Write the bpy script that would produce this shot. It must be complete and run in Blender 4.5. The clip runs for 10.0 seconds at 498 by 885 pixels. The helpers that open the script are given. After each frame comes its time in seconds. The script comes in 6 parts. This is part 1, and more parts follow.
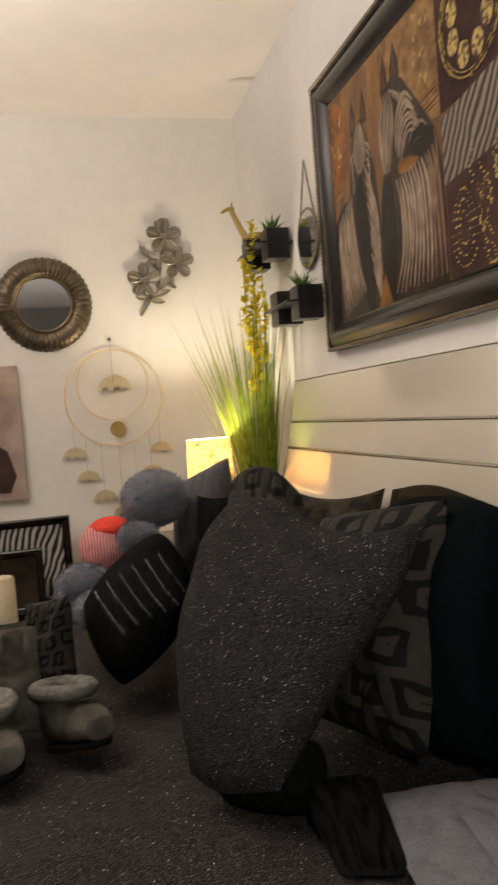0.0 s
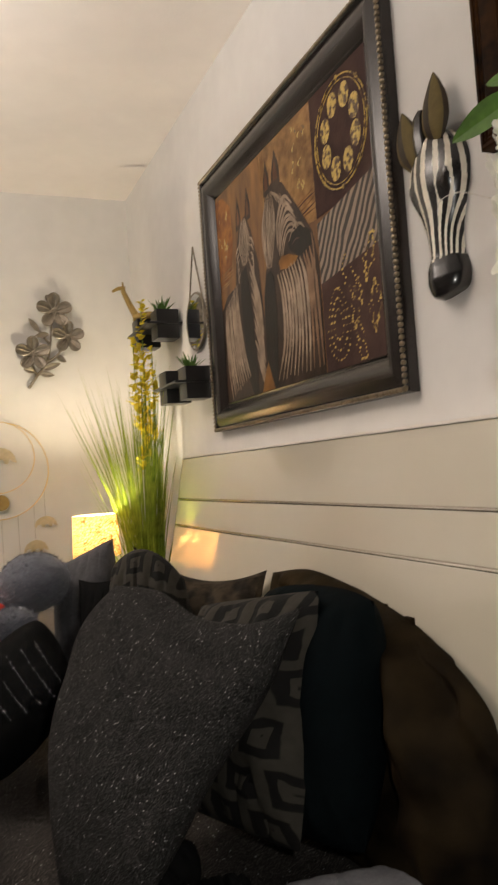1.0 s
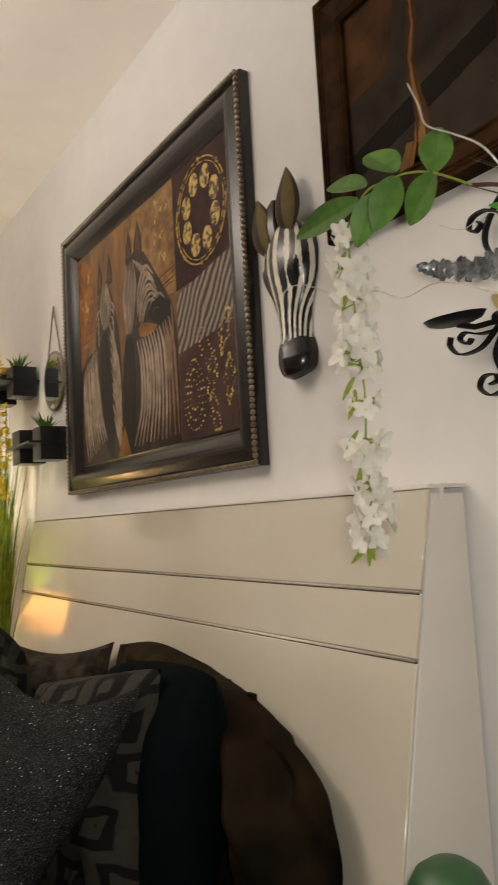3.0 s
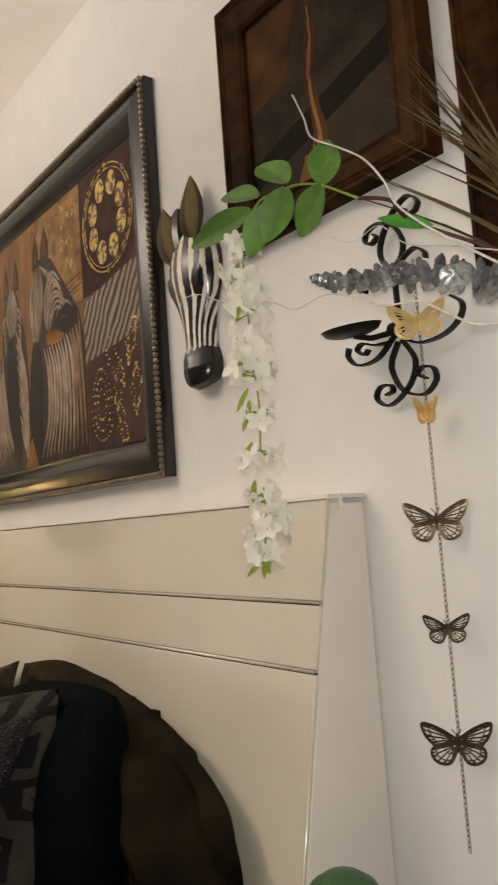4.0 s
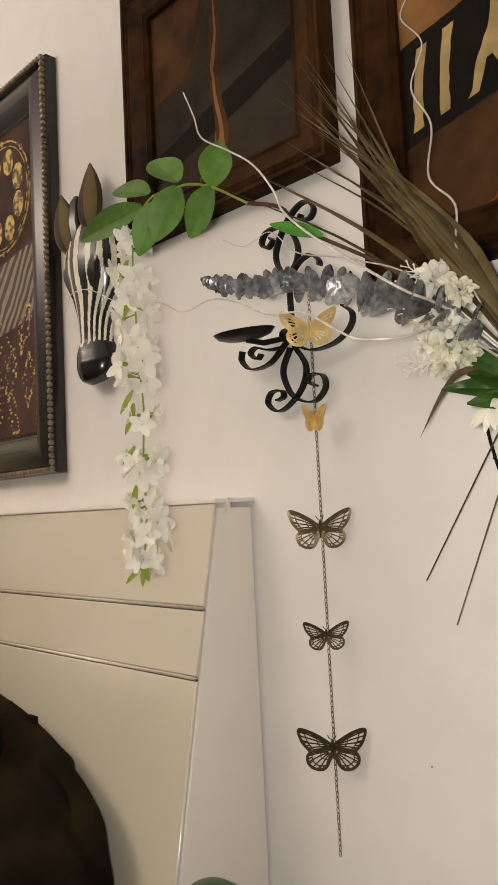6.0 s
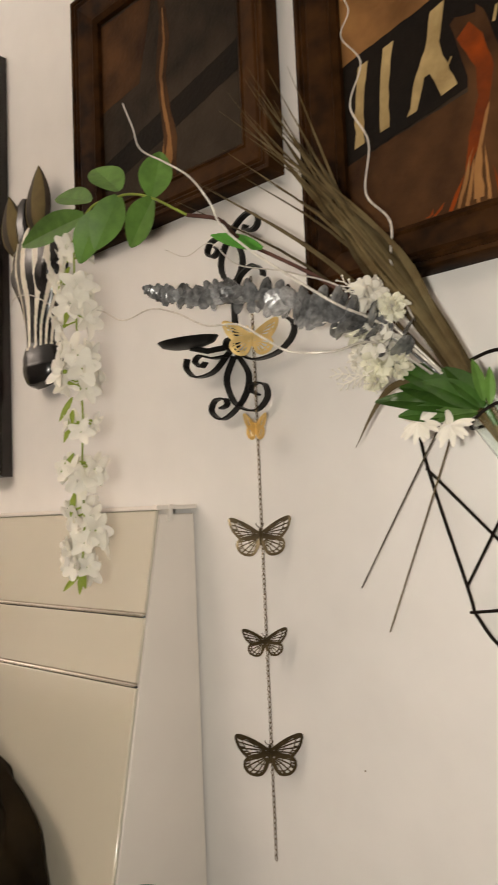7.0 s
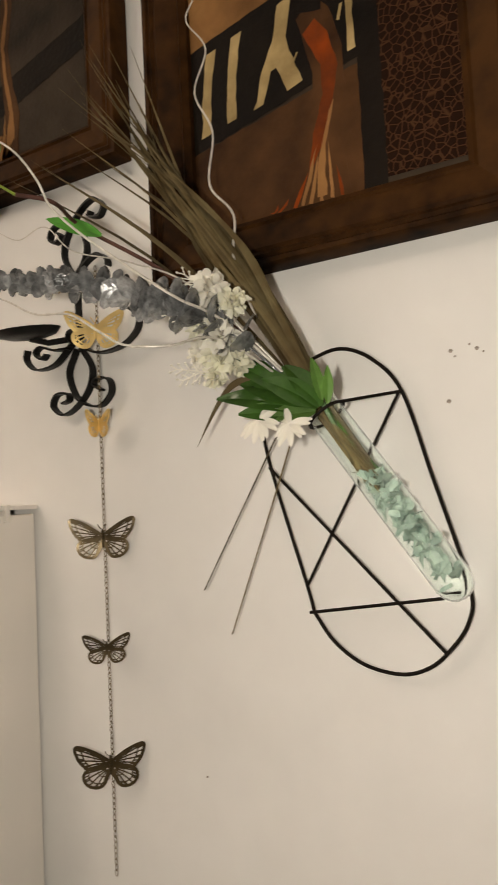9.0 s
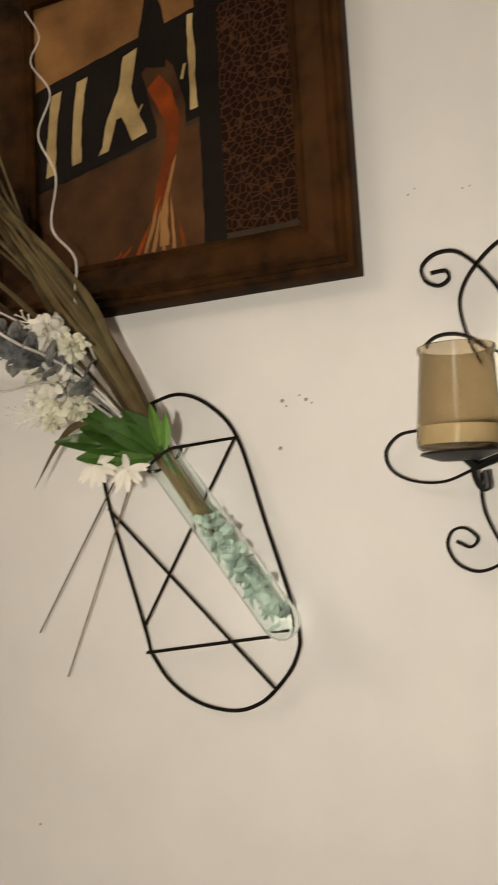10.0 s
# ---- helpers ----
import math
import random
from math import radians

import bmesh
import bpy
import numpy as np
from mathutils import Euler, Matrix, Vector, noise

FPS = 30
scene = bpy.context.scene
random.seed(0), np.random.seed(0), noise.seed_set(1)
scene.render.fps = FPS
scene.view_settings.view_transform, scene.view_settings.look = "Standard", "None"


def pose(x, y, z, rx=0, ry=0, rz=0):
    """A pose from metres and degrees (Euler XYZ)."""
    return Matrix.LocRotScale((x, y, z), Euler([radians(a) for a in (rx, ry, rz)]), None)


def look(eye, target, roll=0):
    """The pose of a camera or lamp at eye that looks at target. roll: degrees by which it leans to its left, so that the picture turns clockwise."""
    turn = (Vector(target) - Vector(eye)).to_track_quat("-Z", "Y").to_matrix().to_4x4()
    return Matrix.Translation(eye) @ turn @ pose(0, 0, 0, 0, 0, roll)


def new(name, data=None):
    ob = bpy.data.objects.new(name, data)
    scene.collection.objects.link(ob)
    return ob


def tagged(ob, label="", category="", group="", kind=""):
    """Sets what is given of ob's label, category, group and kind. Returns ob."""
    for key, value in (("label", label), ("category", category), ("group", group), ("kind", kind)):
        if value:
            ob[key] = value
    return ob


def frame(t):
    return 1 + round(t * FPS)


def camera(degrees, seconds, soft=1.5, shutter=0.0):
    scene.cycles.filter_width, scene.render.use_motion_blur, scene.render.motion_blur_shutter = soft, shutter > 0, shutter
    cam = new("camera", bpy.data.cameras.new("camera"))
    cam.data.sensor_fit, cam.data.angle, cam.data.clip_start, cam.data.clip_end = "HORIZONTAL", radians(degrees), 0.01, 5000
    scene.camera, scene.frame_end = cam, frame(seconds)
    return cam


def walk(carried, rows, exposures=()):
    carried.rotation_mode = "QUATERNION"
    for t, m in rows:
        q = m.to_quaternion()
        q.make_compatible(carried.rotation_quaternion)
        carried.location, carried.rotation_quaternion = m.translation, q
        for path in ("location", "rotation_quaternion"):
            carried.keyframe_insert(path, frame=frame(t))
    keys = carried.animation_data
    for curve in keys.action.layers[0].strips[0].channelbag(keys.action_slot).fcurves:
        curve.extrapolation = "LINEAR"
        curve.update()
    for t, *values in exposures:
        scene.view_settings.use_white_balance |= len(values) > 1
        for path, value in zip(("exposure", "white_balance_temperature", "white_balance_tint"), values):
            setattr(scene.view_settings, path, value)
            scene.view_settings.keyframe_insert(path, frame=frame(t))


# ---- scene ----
cam = camera(36.8, 10.0, shutter=0.5)
PATH = [
    (0, (0.027, 0.068, 1.072), (0.513, 2.006, 0.989), -4.5),
    (0.5, (0.033, 0.047, 1.085), (0.672, 1.942, 1.072), -4.2),
    (1, (0.045, 0.03, 1.113), (0.809, 1.877, 1.184), -4.0),
    (1.5, (0.044, 0.032, 1.12), (0.889, 1.842, 1.233), -3.4),
    (2, (0.046, 0.027, 1.129), (0.956, 1.802, 1.277), -2.9),
    (3.5, (0.087, 0.007, 1.139), (1.257, 1.614, 1.354), -3.6),
    (4, (0.108, 0.001, 1.142), (1.352, 1.553, 1.352), -4.1),
    (4.5, (0.127, -0.01, 1.148), (1.441, 1.484, 1.346), -4.3),
    (5, (0.135, -0.008, 1.155), (1.517, 1.426, 1.337), -4.2),
    (6.5, (0.146, -0.014, 1.159), (1.585, 1.365, 1.33), -2.3),
    (7, (0.152, -0.034, 1.164), (1.645, 1.285, 1.337), -2.5),
    (7.5, (0.159, -0.042, 1.173), (1.72, 1.198, 1.333), -2.8),
    (8, (0.176, -0.051, 1.172), (1.789, 1.121, 1.323), -3.0),
    (8.5, (0.188, -0.059, 1.168), (1.85, 1.044, 1.315), -3.2),
    (9, (0.196, -0.044, 1.166), (1.893, 1.005, 1.315), -2.9),
    (9.5, (0.188, -0.063, 1.187), (1.980, 0.814, 1.333), -3.3),
    (10, (0.182, -0.069, 1.189), (2.049, 0.625, 1.369), -3.1),
]
EXPOSURES = ((0.0, 0.52, 6350, 7), (1.0, 0.42, 6350, 7), (2.0, 0.36, 6350, 7), (3.5, 0.43, 6400, 5), (4.5, 0.62, 6420, 6), (7.5, 0.61, 6720, 7), (9.0, 0.49, 6800, 6), (10.0, 0.39, 6850, 6))
walk(cam, [(t, look(eye, target, roll)) for t, eye, target, roll in PATH], EXPOSURES)
# --- light ---
world = bpy.data.worlds.new("world")
scene.world = world
world.use_nodes = True
world.node_tree.nodes["Background"].inputs[0].default_value = (0.9, 0.85, 0.8, 1)
world.node_tree.nodes["Background"].inputs[1].default_value = 0.02


def lamp(name, kind, m, watts, colour, size):
    data = bpy.data.lights.new(name, kind)
    data.energy, data.color = watts, colour
    if kind == "AREA":
        data.shape, data.size = "DISK", size
    else:
        data.shadow_soft_size = size
    ob = new(name, data)
    ob.matrix_world = m
    return ob


TORCH, BULB, FILL = 11.8, 16.5, 39.0
lamp("phone_torch", "POINT", pose(0.122, 0.012, 1.165), TORCH, (1.0, 0.93, 0.85), 0.018)
lamp("table_lamp_bulb", "POINT", pose(0.592, 2.98, 0.912), BULB, (1.0, 0.86, 0.62), 0.022)
# added area lamp, no fixture there: bounces fill off the ceiling over the room
lamp("added_ceiling_fill", "AREA", pose(-0.9, 1.7, 1.85, 180, 0, 0), FILL, (1.0, 0.885, 0.81), 0.35)

W, B, C = 0.93, 3.512, 2.44  # east wall, north wall, ceiling


# --- materials ---
def material(name, base, rough=0.6, metal=0.0, vary=0.12, scale=20.0, bump=0.15, bump_scale=None, coat=0.0, sheen=0.0, subsurface=0.0, transmission=0.0, second=None, stretch=None, detail=6.0):
    """A surface with two scales of colour variation, uneven gloss and fine relief."""
    m = bpy.data.materials.new(name)
    m.use_nodes = True
    n, l = m.node_tree.nodes, m.node_tree.links
    p = n["Principled BSDF"]
    at = n.new("ShaderNodeTexCoord")
    source = at.outputs["Object"]
    if stretch:
        mp = n.new("ShaderNodeMapping")
        mp.inputs["Scale"].default_value = stretch
        l.new(source, mp.inputs[0])
        source = mp.outputs[0]
    big, fine = n.new("ShaderNodeTexNoise"), n.new("ShaderNodeTexNoise")
    big.inputs["Scale"].default_value, fine.inputs["Scale"].default_value = scale * 0.2, scale
    big.inputs["Detail"].default_value, fine.inputs["Detail"].default_value = 4, detail
    for t in (big, fine):
        l.new(source, t.inputs["Vector"])
    both = n.new("ShaderNodeMath")
    both.operation = "ADD"
    l.new(big.outputs[0], both.inputs[0]), l.new(fine.outputs[0], both.inputs[1])
    ramp = n.new("ShaderNodeMapRange")
    ramp.inputs[1].default_value, ramp.inputs[2].default_value = 0.7, 1.3
    l.new(both.outputs[0], ramp.inputs[0])
    mix = n.new("ShaderNodeMix")
    mix.data_type = "RGBA"
    a = [c * (1 - vary) for c in base]
    b = second or [min(1, c * (1 + vary)) for c in base]
    mix.inputs[6].default_value, mix.inputs[7].default_value = (*a, 1), (*b, 1)
    l.new(ramp.outputs[0], mix.inputs[0])
    l.new(mix.outputs[2], p.inputs["Base Color"])
    rr = n.new("ShaderNodeMapRange")
    rr.inputs[3].default_value, rr.inputs[4].default_value = max(0.02, rough * 0.85), min(1, rough * 1.15)
    l.new(fine.outputs[0], rr.inputs[0]), l.new(rr.outputs[0], p.inputs["Roughness"])
    p.inputs["Metallic"].default_value = metal
    p.inputs["Specular IOR Level"].default_value = 0.05 if rough > 0.52 else 0.2 if rough > 0.4 and not coat else 0.45
    p.inputs["Coat Weight"].default_value = coat
    p.inputs["Coat Roughness"].default_value = 0.12
    p.inputs["Sheen Weight"].default_value = sheen
    p.inputs["Transmission Weight"].default_value = transmission
    if subsurface:
        p.inputs["Subsurface Weight"].default_value = subsurface
        p.inputs["Subsurface Radius"].default_value = (0.004, 0.004, 0.003)
    if bump:
        bp = n.new("ShaderNodeBump")
        bp.inputs["Strength"].default_value, bp.inputs["Distance"].default_value = bump, 0.004
        relief = fine
        if bump_scale:
            relief = n.new("ShaderNodeTexNoise")
            relief.inputs["Scale"].default_value, relief.inputs["Detail"].default_value = bump_scale, 4
            l.new(source, relief.inputs["Vector"])
        l.new(relief.outputs[0], bp.inputs["Height"]), l.new(bp.outputs[0], p.inputs["Normal"])
    return m


def patterned(name, kind, dark, light, scale, distort=0.0, lo=0.45, hi=0.55, rough=0.6, turn=(0, 0, 0), stretch=(1, 1, 1), coords="Object", metal=0.0, bump=0.0, sheen=0.0):
    """Two colours parted by a wave, voronoi or noise figure."""
    m = bpy.data.materials.new(name)
    m.use_nodes = True
    n, l = m.node_tree.nodes, m.node_tree.links
    p = n["Principled BSDF"]
    at, mp = n.new("ShaderNodeTexCoord"), n.new("ShaderNodeMapping")
    mp.inputs["Rotation"].default_value, mp.inputs["Scale"].default_value = [radians(a) for a in turn], stretch
    l.new(at.outputs[coords], mp.inputs[0])
    if kind == "wave":
        t = n.new("ShaderNodeTexWave")
        t.inputs["Distortion"].default_value, t.inputs["Detail"].default_value, t.inputs["Detail Scale"].default_value = distort, 1.5, 0.6
        out = t.outputs["Fac"]
    elif kind == "cells":
        t = n.new("ShaderNodeTexVoronoi")
        t.feature = "DISTANCE_TO_EDGE"
        out = t.outputs["Distance"]
    elif kind == "dots":
        t = n.new("ShaderNodeTexVoronoi")
        out = t.outputs["Distance"]
    elif kind == "brick":
        t = n.new("ShaderNodeTexBrick")
        t.inputs["Color1"].default_value = t.inputs["Color2"].default_value = (1, 1, 1, 1)
        t.inputs["Mortar"].default_value = (0, 0, 0, 1)
        t.inputs["Mortar Size"].default_value = distort
        out = t.outputs["Color"]
    else:
        t = n.new("ShaderNodeTexNoise")
        t.inputs["Detail"].default_value = 8
        out = t.outputs[0]
    t.inputs["Scale"].default_value = scale
    l.new(mp.outputs[0], t.inputs["Vector"])
    rng = n.new("ShaderNodeMapRange")
    rng.inputs[1].default_value, rng.inputs[2].default_value = lo, hi
    l.new(out, rng.inputs[0])
    grain = n.new("ShaderNodeTexNoise")
    grain.inputs["Scale"].default_value, grain.inputs["Detail"].default_value = 60, 6
    l.new(at.outputs["Object"], grain.inputs["Vector"])
    mix = n.new("ShaderNodeMix")
    mix.data_type = "RGBA"
    mix.inputs[6].default_value, mix.inputs[7].default_value = (*dark, 1), (*light, 1)
    l.new(rng.outputs[0], mix.inputs[0])
    worn = n.new("ShaderNodeMix")
    worn.data_type, worn.blend_type = "RGBA", "MULTIPLY"
    worn.inputs[0].default_value = 0.5
    l.new(mix.outputs[2], worn.inputs[6]), l.new(grain.outputs[0], worn.inputs[7])
    l.new(worn.outputs[2], p.inputs["Base Color"])
    p.inputs["Roughness"].default_value, p.inputs["Metallic"].default_value = rough, metal
    p.inputs["Specular IOR Level"].default_value = 0.25
    p.inputs["Sheen Weight"].default_value = sheen
    if bump:
        bp = n.new("ShaderNodeBump")
        bp.inputs["Strength"].default_value, bp.inputs["Distance"].default_value = bump, 0.004
        l.new(grain.outputs[0], bp.inputs["Height"]), l.new(bp.outputs[0], p.inputs["Normal"])
    return m


def sparkle(name, base, spark, scale, amount, rough=0.8):
    """Dark pile with glinting threads among it."""
    m = material(name, base, rough, vary=0.45, scale=260, bump=0.9, bump_scale=420, sheen=0.0)
    n, l = m.node_tree.nodes, m.node_tree.links
    p = n["Principled BSDF"]
    at, v, speck = n.new("ShaderNodeTexCoord"), n.new("ShaderNodeTexVoronoi"), n.new("ShaderNodeTexNoise")
    v.inputs["Scale"].default_value, speck.inputs["Scale"].default_value, speck.inputs["Detail"].default_value = scale * 0.5, scale, 3
    l.new(at.outputs["Object"], v.inputs["Vector"]), l.new(at.outputs["Object"], speck.inputs["Vector"])
    sep = n.new("ShaderNodeSeparateColor")
    l.new(v.outputs["Color"], sep.inputs[0])
    near = n.new("ShaderNodeMath")
    near.operation = "LESS_THAN"
    near.inputs[1].default_value = 0.22
    l.new(v.outputs["Distance"], near.inputs[0])
    pick = n.new("ShaderNodeMath")
    pick.operation = "GREATER_THAN"
    pick.inputs[1].default_value = 1 - amount
    l.new(sep.outputs[0], pick.inputs[0])
    both = n.new("ShaderNodeMath")
    both.operation = "MULTIPLY"
    l.new(near.outputs[0], both.inputs[0]), l.new(pick.outputs[0], both.inputs[1])
    thread, pale = n.new("ShaderNodeMapRange"), n.new("ShaderNodeMix")
    thread.inputs[1].default_value, thread.inputs[2].default_value = 0.52, 0.70
    l.new(speck.outputs[0], thread.inputs[0])
    pale.data_type = "RGBA"
    pale.inputs[7].default_value = (*[c * 8.0 for c in base], 1)
    l.new(p.inputs["Base Color"].links[0].from_socket, pale.inputs[6]), l.new(thread.outputs[0], pale.inputs[0]), l.new(pale.outputs[2], p.inputs["Base Color"])
    l.new(both.outputs[0], p.inputs["Metallic"])
    old = p.inputs["Base Color"].links[0].from_socket
    mix = n.new("ShaderNodeMix")
    mix.data_type = "RGBA"
    mix.inputs[7].default_value = (*spark, 1)
    l.new(old, mix.inputs[6]), l.new(both.outputs[0], mix.inputs[0]), l.new(mix.outputs[2], p.inputs["Base Color"])
    rr = n.new("ShaderNodeMix")
    rr.inputs[2].default_value, rr.inputs[3].default_value = rough, 0.36
    l.new(both.outputs[0], rr.inputs[0]), l.new(rr.outputs[0], p.inputs["Roughness"])
    return m


PAINT = material("wall_paint", (0.76, 0.74, 0.71), 0.85, vary=0.035, scale=14, bump=0.035, bump_scale=120)
# unseen walls darkened to cut their bounce and their reflections in glossy things
DIM = material("dimmed_unseen_wall", (0.24, 0.22, 0.20), 0.7, vary=0.05, scale=10, bump=0.1)
CEIL = material("ceiling_paint", (0.90, 0.845, 0.80), 0.7, vary=0.03, scale=10, bump=0.12, bump_scale=120)
FLOOR = material("floor_carpet", (0.22, 0.19, 0.16), 0.95, vary=0.3, scale=120, bump=0.6)
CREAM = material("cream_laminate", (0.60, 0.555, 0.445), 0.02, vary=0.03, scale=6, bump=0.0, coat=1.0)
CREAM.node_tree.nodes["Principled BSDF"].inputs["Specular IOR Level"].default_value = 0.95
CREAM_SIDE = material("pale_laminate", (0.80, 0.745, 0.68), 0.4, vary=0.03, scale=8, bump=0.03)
STEEL = material("brushed_trim", (0.58, 0.54, 0.48), 0.25, 1.0, vary=0.1, scale=40, bump=0.02)
EBONY = material("ebony_moulding", (0.014, 0.0095, 0.0075), 0.24, vary=0.25, scale=30, bump=0.03, coat=0.2)
BRONZE = material("bronze_bead", (0.24, 0.19, 0.13), 0.3, 0.7, vary=0.4, scale=90, bump=0.1)
WALNUT = material("stained_walnut", (0.010, 0.004, 0.0015), 0.53, vary=0.6, scale=34, bump=0.12, second=(0.064, 0.026, 0.007))
IRON = material("black_iron", (0.012, 0.011, 0.010), 0.42, 0.3, vary=0.4, scale=80, bump=0.12)
WIRE = material("black_wire", (0.012, 0.009, 0.007), 0.6, 0.2, vary=0.3, scale=120, bump=0.05)
GOLD = material("gold_metal", (0.80, 0.59, 0.25), 0.34, 0.6, vary=0.15, scale=60, bump=0.03)
BRASS = material("antique_brass", (0.17, 0.125, 0.07), 0.38, 0.8, vary=0.25, scale=60, bump=0.05)
PEWTER = material("pewter", (0.30, 0.26, 0.21), 0.4, 0.9, vary=0.3, scale=50, bump=0.15)
MIRROR = material("mirror_glass", (0.75, 0.78, 0.80), 0.03, 1.0, vary=0.02, scale=5, bump=0)
PETAL = material("white_petal", (0.82, 0.79, 0.71), 0.55, vary=0.06, scale=60, bump=0.1, subsurface=0.15)
CREAMPETAL = material("cream_petal", (0.82, 0.80, 0.66), 0.6, vary=0.1, scale=60, bump=0.1, subsurface=0.15)
LEAF = material("green_leaf", (0.10, 0.20, 0.04), 0.45, vary=0.3, scale=70, bump=0.15)
BRIGHT = material("bright_green", (0.08, 0.27, 0.035), 0.5, vary=0.2, scale=70, bump=0.1)
DARKLEAF = material("dark_green_leaf", (0.036, 0.088, 0.015), 0.2, vary=0.3, scale=70, bump=0.1)
SPRIG = material("green_sprig", (0.28, 0.36, 0.06), 0.5, vary=0.2, scale=70, bump=0.1)
REED = material("olive_reed", (0.13, 0.082, 0.032), 0.5, vary=0.35, scale=40, bump=0.1, second=(0.17, 0.135, 0.065))
STEM = material("brown_stem", (0.10, 0.05, 0.04), 0.6, vary=0.3, scale=90, bump=0.2)
TWIG = material("silvered_twig", (0.60, 0.56, 0.50), 0.4, 0.3, vary=0.25, scale=200, bump=0.3)
SILVER = material("silver_foliage", (0.36, 0.365, 0.37), 0.24, 0.55, vary=0.6, scale=160, bump=0.5)
GRASS = material("artificial_grass", (0.12, 0.22, 0.02), 0.5, vary=0.4, scale=30, bump=0.05, second=(0.38, 0.46, 0.06))
YELLOW = material("yellow_blossom", (0.85, 0.66, 0.06), 0.6, vary=0.3, scale=60, bump=0.1)
BLACKBOX = material("black_lacquer", (0.012, 0.012, 0.013), 0.3, vary=0.2, scale=40, bump=0.02)
POT = material("dark_pot", (0.05, 0.04, 0.035), 0.5, vary=0.3, scale=30, bump=0.1)
GREYFUR = sparkle("grey_lurex", (0.0150, 0.0145, 0.014), (0.75, 0.73, 0.73), 640, 0.09)
DUVET = sparkle("charcoal_shag", (0.020, 0.018, 0.0165), (0.7, 0.7, 0.7), 420, 0.05)
NAVY = material("navy_velvet", (0.0022, 0.0040, 0.0048), 0.85, vary=0.3, scale=80, bump=0.2)
BLACKCLOTH = material("black_velvet", (0.005, 0.005, 0.005), 0.8, vary=0.3, scale=60, bump=0.2)
BROWNSILK = material("brown_velvet", (0.0065, 0.0044, 0.0024), 0.75, vary=0.55, scale=11, bump=0.3, bump_scale=60, second=(0.030, 0.020, 0.009))
BROWNPRINT = patterned("brown_damask", "noise", (0.012, 0.008, 0.0045), (0.060, 0.044, 0.026), 26, 0, 0.42, 0.62, 0.8, bump=0.4)
GREYCLOTH = material("grey_cotton", (0.07, 0.07, 0.075), 0.9, vary=0.2, scale=120, bump=0.3, sheen=0.2)
PALECLOTH = material("pale_grey_flannel", (0.15, 0.15, 0.16), 0.95, vary=0.15, scale=160, bump=0.6, bump_scale=300)
TAUPE = material("taupe_throw", (0.045, 0.039, 0.032), 0.9, vary=0.6, scale=17, bump=0.6, bump_scale=260, second=(0.15, 0.137, 0.112))
PLUSH = material("blue_grey_plush", (0.12, 0.125, 0.15), 0.95, vary=0.3, scale=120, bump=0.8, bump_scale=300, sheen=0.4)
PINK = patterned("red_stripe_knit", "wave", (0.55, 0.10, 0.10), (0.75, 0.45, 0.42), 45, 0.5, 0.4, 0.6, 0.9)
ZEBRA = material("zebra_cream_paint", (0.72, 0.67, 0.56), 0.38, vary=0.14, scale=40, bump=0.04)
ZEBRA_ART2 = patterned("zebra_art_diagonal", "wave", (0.04, 0.028, 0.02), (0.34, 0.25, 0.18), 14, 6.0, 0.44, 0.56, 0.45, turn=(0, 0, 35))
ZEBRA_PRINT = patterned("zebra_print", "wave", (0.02, 0.02, 0.02), (0.55, 0.52, 0.48), 12, 7.0, 0.45, 0.55, 0.4, turn=(0, 0, 15))
LEOPARD = patterned("leopard_art", "cells", (0.085, 0.036, 0.016), (0.020, 0.0075, 0.0033), 124, 0, 0.02, 0.10, 0.7)
LEOPARD.node_tree.nodes["Principled BSDF"].inputs["Specular IOR Level"].default_value = 0.05
GOLDART = patterned("gold_leaf_art", "noise", (0.12, 0.06, 0.018), (0.78, 0.54, 0.12), 70, 0, 0.42, 0.52, 0.35)


def meander(name, dark, light, nu, nv, rings):
    """Woven rows of nested rectangles, each row shifted by half a figure."""
    m = patterned(name, "noise", dark, light, 30, 0, 0.45, 0.55, 0.85, bump=0.4)
    n, l = m.node_tree.nodes, m.node_tree.links

    def calc(op, a, b=0.0):
        k = n.new("ShaderNodeMath")
        k.operation = op
        for i, s in enumerate((a, b)):
            if isinstance(s, (int, float)):
                k.inputs[i].default_value = s
            else:
                l.new(s, k.inputs[i])
        return k.outputs[0]

    at, sep = n.new("ShaderNodeTexCoord"), n.new("ShaderNodeSeparateXYZ")
    wob, add = n.new("ShaderNodeTexNoise"), n.new("ShaderNodeMix")
    wob.inputs["Scale"].default_value = 5
    add.data_type, add.blend_type = "RGBA", "LINEAR_LIGHT"
    add.inputs[0].default_value = 0.055
    l.new(at.outputs["UV"], wob.inputs["Vector"]), l.new(at.outputs["UV"], add.inputs[6]), l.new(wob.outputs["Color"], add.inputs[7])
    l.new(add.outputs[2], sep.inputs[0])
    v = calc("MULTIPLY", sep.outputs[1], nv)
    shift = calc("MULTIPLY", calc("FLOOR", v), 0.5)
    u = calc("ADD", calc("MULTIPLY", sep.outputs[0], nu), shift)
    a = calc("ABSOLUTE", calc("SUBTRACT", calc("FRACT", u), 0.5))
    b = calc("ABSOLUTE", calc("SUBTRACT", calc("FRACT", v), 0.5))
    ring = calc("FRACT", calc("ADD", calc("MULTIPLY", calc("MAXIMUM", a, b), rings), 0.5))
    rng = [k for k in n if k.type == "MAP_RANGE"][0]
    l.new(ring, rng.inputs[0])
    rng.inputs[1].default_value, rng.inputs[2].default_value = 0.52, 0.60
    return m


CHECK = meander("meander_check", (0.0035, 0.003, 0.0026), (0.042, 0.038, 0.030), 3.6, 6.0, 2.9)
